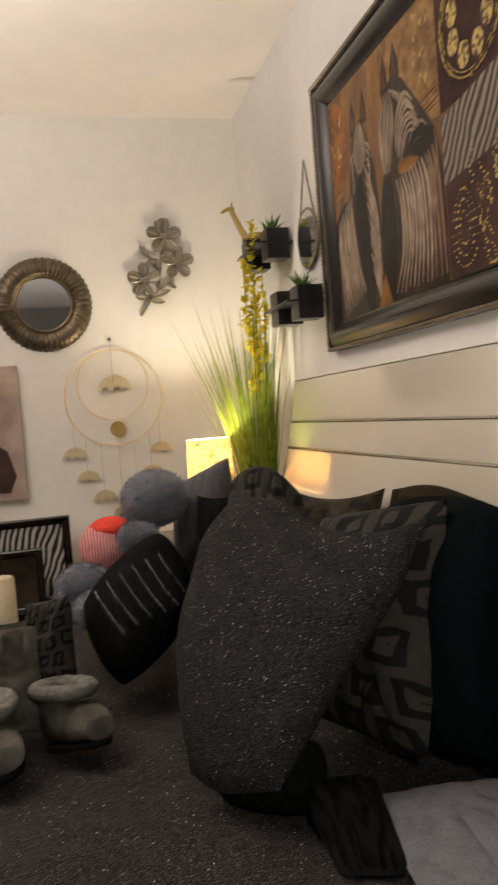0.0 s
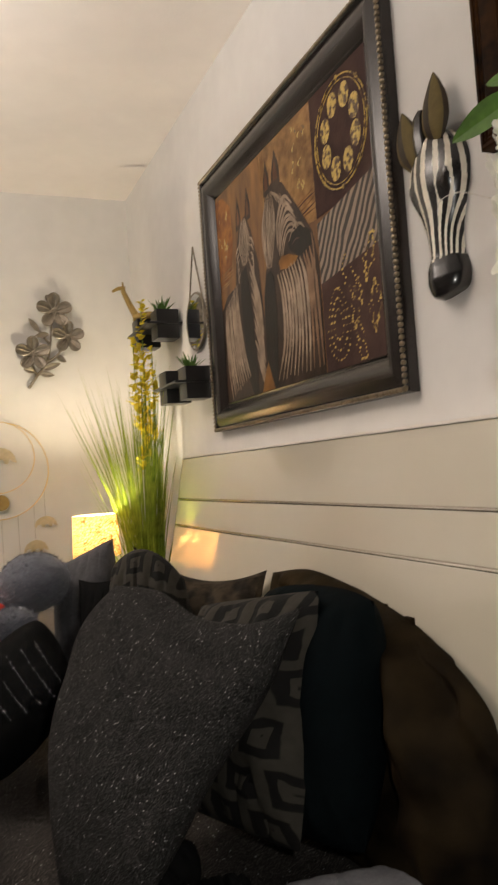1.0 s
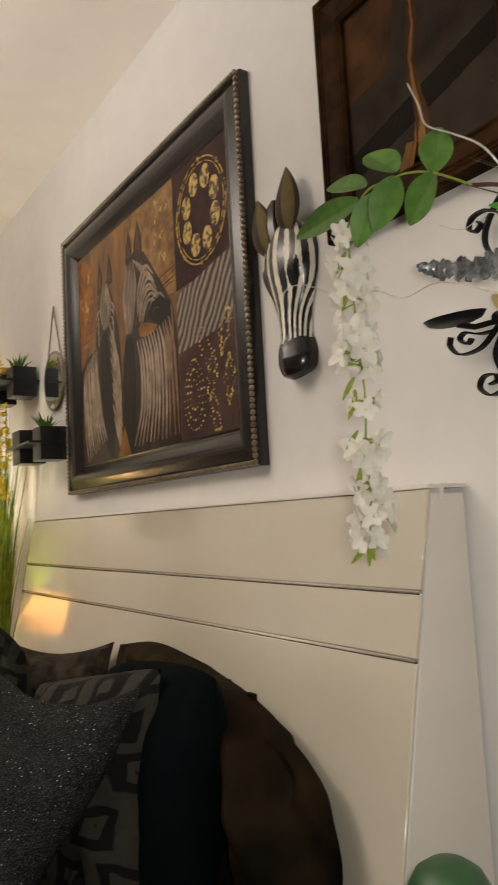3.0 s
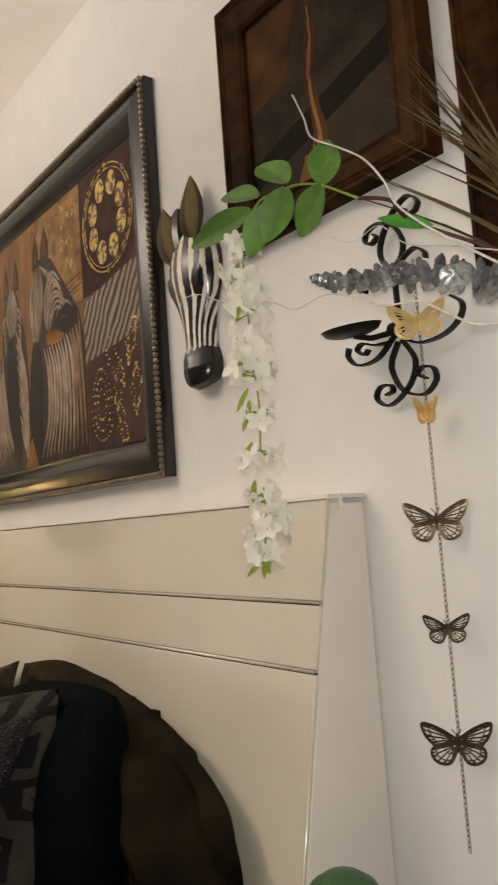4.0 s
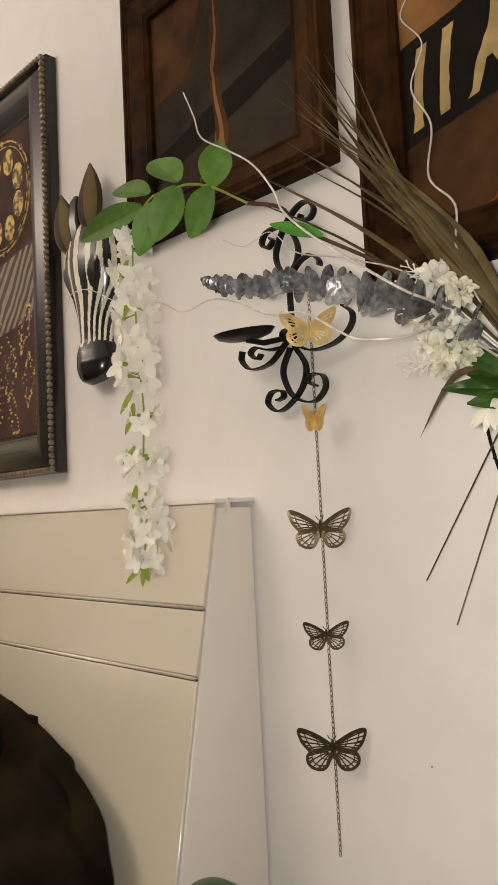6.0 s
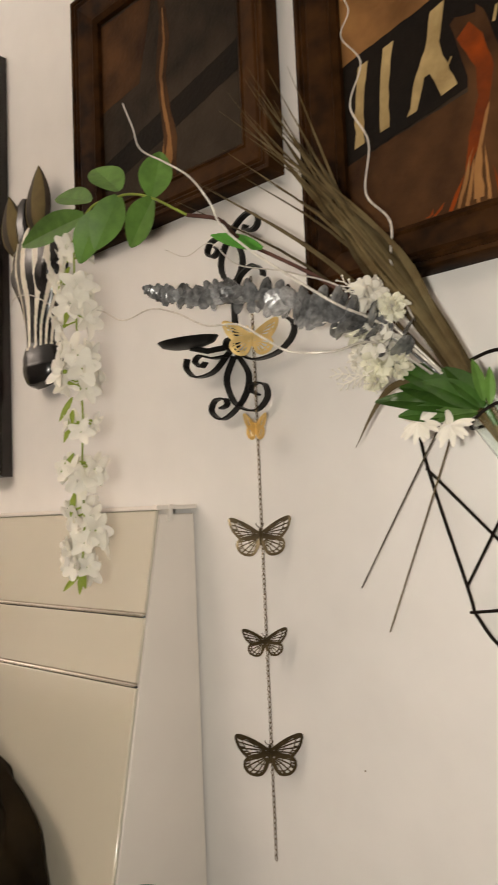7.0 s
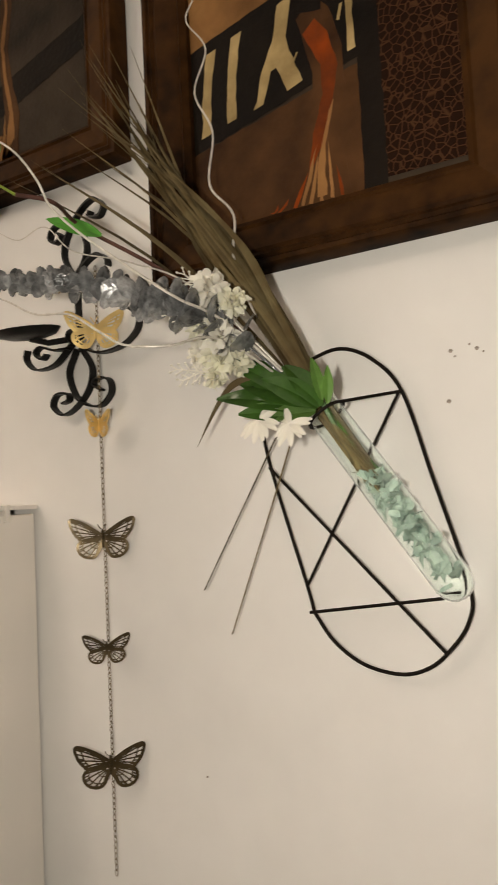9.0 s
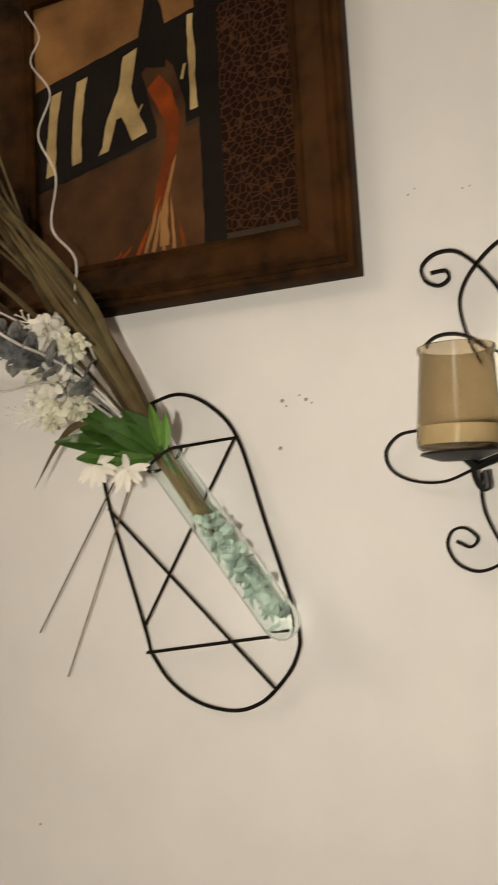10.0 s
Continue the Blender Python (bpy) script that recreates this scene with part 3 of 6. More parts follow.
part("seam_tab", boxed(0.738, 0.746, 1.070, 1.094, 0.834, 0.853, bevel=0.003), BROWNSILK, brown_cushion, "small sewn seam tab")
part("seam_tab", boxed(0.741, 0.747, 1.150, 1.166, 0.846, 0.864, bevel=0.0025), BROWNSILK, brown_cushion, "small sewn seam tab")
pillow("cushion", "brown patterned velvet cushion near the headboard", (0.49, 1.99, 0.955), (0.79, 1.735, 0.872), (0.74, 1.68, 0.50), (0.48, 1.93, 0.49), 0.11, BROWNPRINT, seed=5.2, disc=0.25, crease=0.014, sag=0.03, pull=0.10)
pillow("cushion", "black and cream meander-patterned cushion lying tilted", (0.40, 1.84, 0.945), (0.575, 1.73, 0.895), (0.58, 1.60, 0.50), (0.36, 1.76, 0.50), 0.10, CHECK, seed=6.3, disc=0.6, sag=-0.045)
pillow("cushion", "plain grey cotton cushion at the far side", (0.31, 2.12, 0.90), (0.475, 2.05, 0.985), (0.47, 1.97, 0.55), (0.28, 2.05, 0.52), 0.09, GREYCLOTH, seed=7.1, disc=0.45, crease=0.004)
pillow("cushion", "small black velvet cushion behind the grey one", (0.335, 1.86, 0.885), (0.455, 1.80, 0.90), (0.42, 1.74, 0.52), (0.30, 1.8, 0.5), 0.05, BLACKCLOTH, seed=8.8, crease=0.004)
pillow("folded_blanket", "pale grey flannel blanket folded on the bed", (0.42, 1.075, 0.50), (0.70, 1.0, 0.515), (0.70, 0.80, 0.50), (0.385, 0.84, 0.49), 0.02, PALECLOTH, seed=9.1, category="blanket", crease=0.006, pull=0.0)


# --- pictures on the east wall ---
def zebra_picture():
    y0, y1, z0, z1 = 1.262, 2.380, 1.243, 2.090
    w, h = y1 - y0, z1 - z0
    ob = root("framed_picture", east((y0 + y1) / 2, (z0 + z1) / 2, 0.002), "large framed zebra painting in brown and gold with beaded black frame", "picture")
    rails(ob, w, h, [(0, 0), (0, 0.022), (0.006, 0.030), (0.012, 0.030), (0.016, 0.024), (0.022, 0.026), (0.034, 0.034), (0.05, 0.034), (0.066, 0.026), (0.078, 0.014), (0.082, 0.012), (0.086, 0.014), (0.090, 0.009), (0.090, 0)], EBONY)
    for a, b, turn in ((w, h, 0), (h, w, 90), (w, h, 180), (h, w, 270)):
        bm = bmesh.new()
        n = int(a / 0.0125)
        for k in range(n):
            x = -a / 2 + 0.008 + (a - 0.016) * k / (n - 1)
            lathe(bm, [(0, -0.006), (0.0045, -0.004), (0.006, 0), (0.0045, 0.004), (0, 0.006)], 8, (x, -b / 2 + 0.006, 0.0300))
        bmesh.ops.rotate(bm, verts=bm.verts, cent=(0, 0, 0), matrix=Matrix.Rotation(radians(turn), 3, "Z"))
        part("bead_moulding", bm, BRONZE, ob, "row of bronze beads")
    iw, ih = w - 0.176, h - 0.176
    X = lambda s: -iw / 2 + iw * s
    Y = lambda v: -ih / 2 + ih * v
    P = lambda *pts: [(X(s), Y(v)) for s, v in pts]
    layer = lambda h: 0.0083 + (h - 0.008) * 0.25
    canvas = part("canvas", boxed(-iw / 2, iw / 2, -ih / 2, ih / 2, 0.001, 0.0080), ART_GROUND, ob, smooth=False)

    def piece(name, outline, mat, z):
        part(name, slab(painterly(outline, 0.0018), layer(z), 0.0003), mat, canvas, smooth=False)

    jit = random.Random(21)

    def stroke(pts, wide, z, mat=ART_ZEBRA, name="painted_stripe"):
        """A brush stroke, thick in its middle, with an uneven hand."""
        bm = bmesh.new()
        line = spline([(X(s + jit.uniform(-0.003, 0.003)), Y(v + jit.uniform(-0.005, 0.005)), layer(z)) for s, v in pts], 5)
        n = len(line)
        rows = []
        for i, p in enumerate(line):
            d = line[min(i + 1, n - 1)] - line[max(i - 1, 0)]
            side = Vector((-d.y, d.x, 0)).normalized() * wide * (0.12 + math.sin(math.pi * (0.05 + 0.9 * i / (n - 1)))) * jit.uniform(0.85, 1.12)
            rows.append((bm.verts.new(p + side), bm.verts.new(p - side)))
        for p, q in zip(rows, rows[1:]):
            bm.faces.new((p[0], p[1], q[1], q[0]))
        part(name, bm, mat, canvas, smooth=False)

    # mottled ground: an ochre field, an orange patch, gilt lines
    piece("painted_panel", P((0.40, 0.60), (0.72, 0.56), (0.72, 1.0), (0.38, 1.0)), ART_GILT, 0.0086)
    piece("painted_panel", P((0.0, 0.56), (0.10, 0.58), (0.14, 0.74), (0.13, 0.90), (0.07, 0.97), (0.0, 0.98)), ART_EMBER, 0.0086)
    for k in range(5):
        stroke([(0.0, 0.545 + 0.016 * k), (0.06, 0.552 + 0.016 * k), (0.13, 0.56 + 0.016 * k)], 0.0022, 0.0090, ART_GILT, "gilt_line")
        stroke([(0.60, 0.585 + 0.018 * k), (0.66, 0.60 + 0.018 * k), (0.72, 0.61 + 0.018 * k)], 0.0022, 0.0090, ART_BROWN if k % 2 else ART_TAN, "gilt_line")
    for k in range(26):
        s, v = (jit.uniform(0.01, 0.11), jit.uniform(0.66, 0.95)) if k % 2 else (jit.uniform(0.60, 0.68), jit.uniform(0.66, 0.96))
        stroke([(s, v), (s + jit.uniform(-0.01, 0.01), v + 0.012), (s + jit.uniform(-0.015, 0.015), v + 0.03)], 0.0022, 0.0092, GOLDART, "gilt_mark")
    for s in (0.385, 0.40, 0.415):
        stroke([(s, 0.80), (s - 0.004, 0.90), (s - 0.006, 1.0)], 0.0024, 0.0092, ART_TAN, "gilt_line")
    # bodies
    piece("zebra_body", P((0.0, 0.0), (0.36, 0.0), (0.35, 0.30), (0.33, 0.56), (0.29, 0.72), (0.25, 0.80), (0.20, 0.78), (0.16, 0.66), (0.14, 0.52), (0.06, 0.50), (0.0, 0.44)), ART_DARK, 0.0096)
    piece("zebra_body", P((0.32, 0.0), (0.715, 0.0), (0.715, 0.40), (0.69, 0.53), (0.64, 0.62), (0.58, 0.72), (0.53, 0.80), (0.47, 0.84), (0.41, 0.80), (0.385, 0.66), (0.39, 0.52), (0.36, 0.40)), ART_DARK, 0.0100)
    for c, r, v in ((0.195, 0.022, 0.76), (0.275, 0.022, 0.77), (0.425, 0.024, 0.80), (0.49, 0.030, 0.81)):
        piece("zebra_ear", P((c - r, v), (c + r, v), (c + r * 0.9, v + 0.07), (c + r * 0.1, v + 0.145), (c - r * 0.8, v + 0.06)), ART_DARK, 0.0104)
        piece("zebra_ear", P((c - r * 0.5, v + 0.02), (c + r * 0.5, v + 0.02), (c + r * 0.4, v + 0.06), (c, v + 0.105), (c - r * 0.4, v + 0.06)), ART_BROWN, 0.0108)
    # far zebra: fine face lines fanning from the brow, then neck stripes falling to both sides
    for k in range(-5, 6):
        stroke([(0.235 + 0.003 * k, 0.79), (0.235 + 0.0075 * k, 0.72), (0.233 + 0.0085 * k, 0.66), (0.228 + 0.0035 * k, 0.585)], 0.0024, 0.0112 + 0.00002 * k)
    for k in range(5):
        v = 0.69 - 0.032 * k
        for sg in (-1, 1):
            stroke([(0.233 + sg * 0.048, v), (0.233 + sg * 0.060, v - 0.012), (0.233 + sg * (0.078 - 0.004 * k), v - 0.045)], 0.0034, 0.0114 + 0.00003 * k)
    for k in range(10):
        f = k / 9
        stroke([(0.150 - 0.115 * f, 0.53 - 0.09 * f), (0.152 - 0.125 * f, 0.38 - 0.06 * f), (0.180 - 0.145 * f, 0.20 - 0.06 * f), (0.215 - 0.16 * f, 0.085 - 0.07 * f)], 0.0074 - 0.0014 * (k % 2), 0.0123 + 0.00003 * k)
    for k in range(9):
        f = k / 8
        stroke([(0.262 + 0.012 * f, 0.60 - 0.42 * f), (0.290 + 0.008 * f, 0.52 - 0.40 * f), (0.322, 0.40 - 0.36 * f), (0.338, 0.30 - 0.285 * f)], 0.0066, 0.0123 + 0.00003 * k)
    # near zebra: face lines, arcs round the eye, and the long neck stripes
    for k in range(-5, 6):
        stroke([(0.440 + 0.004 * k, 0.80), (0.425 + 0.0085 * k, 0.70), (0.415 + 0.0085 * k, 0.61), (0.408 + 0.003 * k, 0.50)], 0.0027, 0.0112 + 0.00002 * k)
    for k in range(7):
        f = k / 6
        stroke([(0.472 + 0.004 * k, 0.56 - 0.01 * k), (0.480 + 0.010 * k, 0.655 - 0.012 * k), (0.535 + 0.008 * k, 0.735 - 0.026 * k), (0.585 + 0.010 * k, 0.685 - 0.030 * k)], 0.0056 - 0.0018 * f, 0.0114 + 0.00003 * k)
    for k in range(5):
        stroke([(0.455 + 0.018 * k, 0.80 - 0.012 * k), (0.475 + 0.020 * k, 0.775 - 0.02 * k), (0.492 + 0.022 * k, 0.735 - 0.02 * k)], 0.0032, 0.0118 + 0.00003 * k)
    piece("dark_shape", P((0.545, 0.545), (0.575, 0.575), (0.625, 0.585), (0.675, 0.545), (0.685, 0.49), (0.645, 0.455), (0.60, 0.475), (0.555, 0.515)), ART_SOOT, 0.0122)
    stroke([(0.555, 0.555), (0.585, 0.600), (0.625, 0.590), (0.650, 0.560)], 0.0032, 0.0126)
    stroke([(0.570, 0.530), (0.595, 0.548), (0.620, 0.540)], 0.0024, 0.0126, ART_PLUM)
    piece("muzzle", P((0.475, 0.50), (0.50, 0.515), (0.545, 0.505), (0.60, 0.475), (0.575, 0.455), (0.52, 0.455), (0.485, 0.465)), ART_TAN, 0.0124)
    for k in range(12):
        f = k / 11
        stroke([(0.462 + 0.205 * f, 0.455 + 0.03 * f * f), (0.488 + 0.200 * f, 0.34 + 0.05 * f), (0.480 + 0.218 * f, 0.18 + 0.02 * f), (0.425 + 0.278 * f, 0.03)], 0.0072 - 0.0012 * (k % 2), 0.0123 + 0.00003 * k, ART_ZEBRA if k < 9 else ART_FAWN)
    for k in range(4):
        stroke([(0.62 + 0.022 * k, 0.44 + 0.03 * k), (0.645 + 0.015 * k, 0.36 + 0.03 * k), (0.655 + 0.012 * k, 0.24)], 0.0034, 0.0118 + 0.00003 * k, ART_FAWN)
    piece("dark_shape", P((0.19, 0.10), (0.235, 0.0), (0.275, 0.0), (0.27, 0.22), (0.255, 0.46), (0.235, 0.575), (0.195, 0.565), (0.175, 0.44), (0.19, 0.26)), ART_SOOT, 0.0121)
    piece("dark_shape", P((0.335, 0.0), (0.415, 0.0), (0.43, 0.14), (0.445, 0.30), (0.44, 0.44), (0.42, 0.49), (0.385, 0.48), (0.36, 0.36), (0.35, 0.16)), ART_SOOT, 0.0121)
    piece("painted_panel", P((0.298, 0.0), (0.395, 0.0), (0.355, 0.125)), ART_TAN, 0.0128)
    piece("medallion_ground", P((0.72, 0.56), (1.0, 0.56), (1.0, 1.0), (0.72, 1.0)), ART_PLUM, 0.0128)
    piece("striped_band", P((0.72, 0.30), (1.0, 0.36), (1.0, 0.60), (0.72, 0.54)), ZEBRA_ART2, 0.0134)
    piece("flecked_panel", P((0.72, 0.0), (1.0, 0.0), (1.0, 0.36), (0.72, 0.32)), ART_PLUM, 0.0138)
    cx, cy = X(0.865), Y(0.79)
    for r, t in ((0.118, 0.0022), (0.108, 0.0014)):
        part("gold_ring", rod([(cx + r * math.cos(a * 0.1309), cy + 1.06 * r * math.sin(a * 0.1309), layer(0.0140)) for a in range(48)], t, sides=5, closed=True), GOLDART, canvas)
    for k in range(8):
        a = 2 * math.pi * (k + 0.5) / 8
        piece("gold_rosette", ellipse(cx + 0.072 * math.cos(a), cy + 0.080 * math.sin(a), 0.022, 0.029, 14), GOLDART, 0.0146)
        a = 2 * math.pi * k / 8
        piece("gold_dot", ellipse(cx + 0.118 * math.cos(a), cy + 0.125 * math.sin(a), 0.006, 0.007, 8), GOLDART, 0.0152)
    # a gilt paisley: a beaded drop with curls, and leafy sprays beside it
    rng = random.Random(4)
    bm = bmesh.new()
    spots = []
    for ring, count in ((1.0, 30), (0.72, 22), (0.42, 14)):
        for k in range(count):
            a = 2 * math.pi * k / count
            spots.append((0.795 + 0.052 * ring * math.sin(a) * (1 - 0.25 * math.cos(a)), 0.155 + 0.125 * ring * math.cos(a)))
    for cs, cv, n, lean in ((0.885, 0.20, 34, 0.35), (0.895, 0.07, 26, -0.3), (0.965, 0.17, 40, 0.1), (0.955, 0.34, 40, 0.5), (0.86, 0.30, 20, -0.5)):
        for k in range(n):
            t = k / n - 0.5
            wide = 0.028 * math.cos(math.pi * t)
            spots.append((cs + lean * 0.08 * t + wide * (1 if k % 2 else -1) * rng.uniform(0.3, 1.0), cv + 0.17 * t))
    for k, (s, v) in enumerate(spots):
        a, r = rng.random() * 6.28, 0.0014 + 0.0020 * rng.random()
        s, v = min(0.99, max(0.73, s)), min(0.40, max(0.012, v))
        q = [(X(s) + r * 1.8 * math.cos(a + t), Y(v) + r * math.sin(a + t) * 1.2, layer(0.0150) + 0.000002 * k) for t in (0, 1.1, 2.4, 3.3, 4.6)]
        bm.faces.new([bm.verts.new(p) for p in q])
    tagged(part("gold_fleck_pattern", bm, GOLDART, canvas, smooth=False), kind="stuff")


zebra_picture()


def walnut_picture(y0, y1, z0, z1, label):
    w, h = y1 - y0, z1 - z0
    ob = root("framed_picture", east((y0 + y1) / 2, (z0 + z1) / 2, 0.002), label, "picture", "walnut pictures")
    rails(ob, w, h, [(0, 0), (0, 0.026), (0.003, 0.030), (0.008, 0.030), (0.010, 0.027), (0.014, 0.029), (0.018, 0.026), (0.022, 0.028), (0.040, 0.024), (0.050, 0.020), (0.053, 0.022), (0.060, 0.016), (0.060, 0)], WALNUT)
    iw, ih = w - 0.118, h - 0.118
    canvas = part("canvas", boxed(-iw / 2, iw / 2, -ih / 2, ih / 2, 0.001, 0.008), ART_CHAR, ob, smooth=False)
    X = lambda s: -iw / 2 + iw * s
    Y = lambda v: -ih / 2 + ih * v

    def piece(name, pts, mat, z):
        part(name, slab(painterly([(X(s), Y(v)) for s, v in pts]), 0.0083 + (z - 0.008) * 0.25, 0.0003), mat, canvas, smooth=False)

    return ob, canvas, piece, X, Y


_, CANVAS, piece, X, Y = walnut_picture(0.566, 1.003, 1.611, 2.062, "dark charcoal painting with an ochre streak in a walnut frame")
piece("painted_band", ((0, 0.10), (1, 0.36), (1, 0.50), (0, 0.24)), ART_BLACK, 0.009)
piece("painted_patch", ((0.0, 0.52), (0.30, 0.56), (0.42, 0.98), (0.0, 0.98)), ART_RUST, 0.0085)
piece("ochre_streak", ((0.40, 0.02), (0.55, 0.02), (0.565, 0.20), (0.52, 0.36), (0.50, 0.52), (0.535, 0.70), (0.52, 0.84), (0.50, 0.97), (0.455, 0.97), (0.47, 0.82), (0.45, 0.68), (0.425, 0.54), (0.455, 0.36), (0.475, 0.20)), ART_RUST, 0.0095)
piece("ochre_streak", ((0.47, 0.04), (0.53, 0.10), (0.52, 0.24), (0.485, 0.40), (0.475, 0.52), (0.505, 0.68), (0.495, 0.86), (0.485, 0.86), (0.488, 0.70), (0.452, 0.55), (0.468, 0.38), (0.50, 0.22)), ART_TAN, 0.0101)
piece("ochre_streak", ((0.40, 0.01), (0.44, 0.01), (0.475, 0.13), (0.47, 0.22), (0.455, 0.13)), ART_TAN, 0.0106)
piece("painted_patch", ((0.34, 0.02), (0.52, 0.02), (0.50, 0.12), (0.40, 0.14)), ART_TAN, 0.0095)
_, CANVAS, piece, X, Y = walnut_picture(0.073, 0.519, 1.421, 1.880, "abstract painting in orange, cream and leopard spots in a walnut frame")
piece("painted_panel", ((0, 0), (0.66, 0), (0.66, 0.42), (0, 0.30)), ART_RUST, 0.009)
piece("painted_panel", ((0, 0.66), (0.66, 0.80), (0.66, 1), (0, 1)), ART_TAN, 0.009)
piece("painted_band", ((0, 0.30), (0.66, 0.44), (0.66, 0.82), (0, 0.68)), ART_BLACK, 0.0096)
for s, sl in ((0.04, 0.03), (0.15, 0.03)):
    piece("cream_stripe", ((s, 0.345 + 0.2 * s), (s + 0.040, 0.355 + 0.2 * s), (s + 0.046, 0.50 + 0.2 * s), (s + 0.046 + sl, 0.655 + 0.2 * s), (s + sl, 0.645 + 0.2 * s), (s + 0.010, 0.50 + 0.2 * s)), ART_CREAM, 0.0104)
piece("cream_stripe", ((0.265, 0.385), (0.305, 0.395), (0.340, 0.50), (0.362, 0.505), (0.40, 0.415), (0.46, 0.43), (0.415, 0.55), (0.405, 0.60), (0.435, 0.735), (0.378, 0.72), (0.352, 0.60), (0.305, 0.52)), ART_CREAM, 0.0104)
piece("cream_stripe", ((0.52, 0.44), (0.60, 0.455), (0.57, 0.62), (0.55, 0.62)), ART_CREAM, 0.0104)
piece("cream_stripe", ((0.63, 0.47), (0.655, 0.47), (0.655, 0.80), (0.63, 0.80)), ART_CREAM, 0.0104)
piece("dark_band", ((0.66, 0), (0.74, 0), (0.74, 1), (0.66, 1)), ART_BLACK, 0.0098)
piece("dark_band", ((0.74, 0.80), (1, 0.84), (1, 0.92), (0.74, 0.9)), ART_BLACK, 0.0110)
piece("spotted_panel", ((0.74, 0.03), (1, 0.03), (1, 1), (0.74, 1)), LEOPARD, 0.0098)
piece("orange_streak", ((0.34, 0.0), (0.62, 0.0), (0.60, 0.12), (0.575, 0.22), (0.615, 0.36), (0.61, 0.50), (0.57, 0.64), (0.51, 0.70), (0.45, 0.64), (0.47, 0.55), (0.50, 0.44), (0.49, 0.30), (0.43, 0.14)), ART_RUST, 0.0112)
piece("orange_streak", ((0.47, 0.58), (0.52, 0.62), (0.56, 0.56), (0.59, 0.44), (0.565, 0.32), (0.53, 0.22), (0.46, 0.08), (0.49, 0.24), (0.53, 0.36), (0.53, 0.46)), ART_ORANGE, 0.0118)
piece("ochre_streak", ((0.55, 0.30), (0.57, 0.33), (0.52, 0.16), (0.53, 0.03), (0.49, 0.03), (0.50, 0.14)), ART_TAN, 0.0124)
for s, lean, tall in ((0.40, 0.05, 0.12), (0.43, 0.06, 0.20), (0.46, 0.03, 0.16), (0.50, 0.02, 0.24), (0.54, -0.01, 0.20), (0.575, -0.02, 0.12), (0.34, 0.03, 0.05), (0.31, 0.02, 0.04)):
    piece("ochre_streak", ((s, 0.015), (s + 0.012, 0.012), (s + 0.016 + lean * 0.6, tall * 0.6), (s + 0.012 + lean, tall), (s + 0.004 + lean * 0.5, tall * 0.55)), ART_TAN if tall > 0.15 else ART_ORANGE, 0.0126)
piece("yellow_fleck", ((0.425, 0.50), (0.445, 0.53), (0.45, 0.525), (0.43, 0.495)), ART_CREAM, 0.0128)
piece("yellow_fleck", ((0.60, 0.58), (0.61, 0.63), (0.62, 0.63), (0.61, 0.58)), ART_CREAM, 0.0128)
piece("dark_shape", ((0.45, 0.66), (0.54, 0.64), (0.55, 0.78), (0.52, 0.92), (0.47, 0.90), (0.44, 0.76)), ART_BLACK, 0.0120)


# --- iron cross sconce ---
def cross_sconce():
    ob = root("candle_sconce", east(0.658, 1.387, 0.0), "black wrought-iron scrolled cross sconce with an empty candle dish", "wall sconce")
    Q = lambda pts, z: [((a - 324) / 2.13 * 0.00103, -(b / 2.13 - 270) * 0.00075, z) for a, b in pts]

    def strap(name, pts, z=0.012, wide=0.011, thick=0.0026):
        part(name, tube(bmesh.new(), spline(Q(pts, z), 7), 0, flat=(wide, thick, (0, 0, 1))), IRON, ob)

    strap("upright", [(322, 325), (321, 400), (322, 500), (322, 590)])
    strap("scroll", [(316, 330), (284, 270), (276, 215), (296, 150), (345, 75), (395, 48), (426, 85), (412, 120), (376, 112), (380, 92)])
    strap("scroll", [(316, 332), (352, 275), (361, 215), (338, 150), (290, 108), (240, 112), (222, 150), (242, 176), (266, 158), (258, 140)])
    strap("scroll", [(330, 332), (352, 288), (400, 263), (432, 292), (436, 318)])
    strap("scroll", [(314, 345), (290, 308), (244, 298), (210, 340), (204, 368)])
    strap("arm", [(306, 590), (240, 655), (165, 662), (126, 618), (130, 578)], 0.018)
    strap("arm", [(338, 600), (400, 640), (480, 634), (534, 592), (546, 540), (515, 500)], 0.018)
    strap("scroll", [(300, 606), (245, 602), (195, 580), (172, 600), (198, 628), (216, 612)], 0.022)
    strap("scroll", [(312, 606), (280, 690), (297, 770), (330, 815), (390, 835), (431, 792), (425, 742), (388, 730), (370, 752), (398, 776)])
    strap("scroll", [(328, 606), (366, 690), (350, 770), (300, 830), (252, 850), (214, 812), (230, 770), (270, 770), (276, 796), (252, 806)])
    part("hub", turned([(0, -0.006), (0.010, -0.004), (0.012, 0.004), (0.008, 0.014), (0, 0.018)], 16, (-0.004, 0.005, 0.014)), IRON, ob)
    dish = turned([(0, 0.0), (0.024, 0.0008), (0.036, 0.004), (0.042, 0.010), (0.0432, 0.0095), (0.037, 0.002), (0.024, -0.002), (0, -0.003)], 28)
    bmesh.ops.rotate(dish, verts=dish.verts, cent=(0, 0, 0), matrix=Matrix.Rotation(radians(-81), 3, "X"))
    bmesh.ops.translate(dish, verts=dish.verts, vec=(-0.046, 0.004, 0.060))
    part("candle_dish", dish, IRON, ob, "shallow leaf-dark candle dish")
    part("bracket", rod([(-0.004, 0.004, 0.012), (-0.03, -0.003, 0.04), (-0.046, 0.002, 0.058)], 0.004, sides=8), IRON, ob)


cross_sconce()


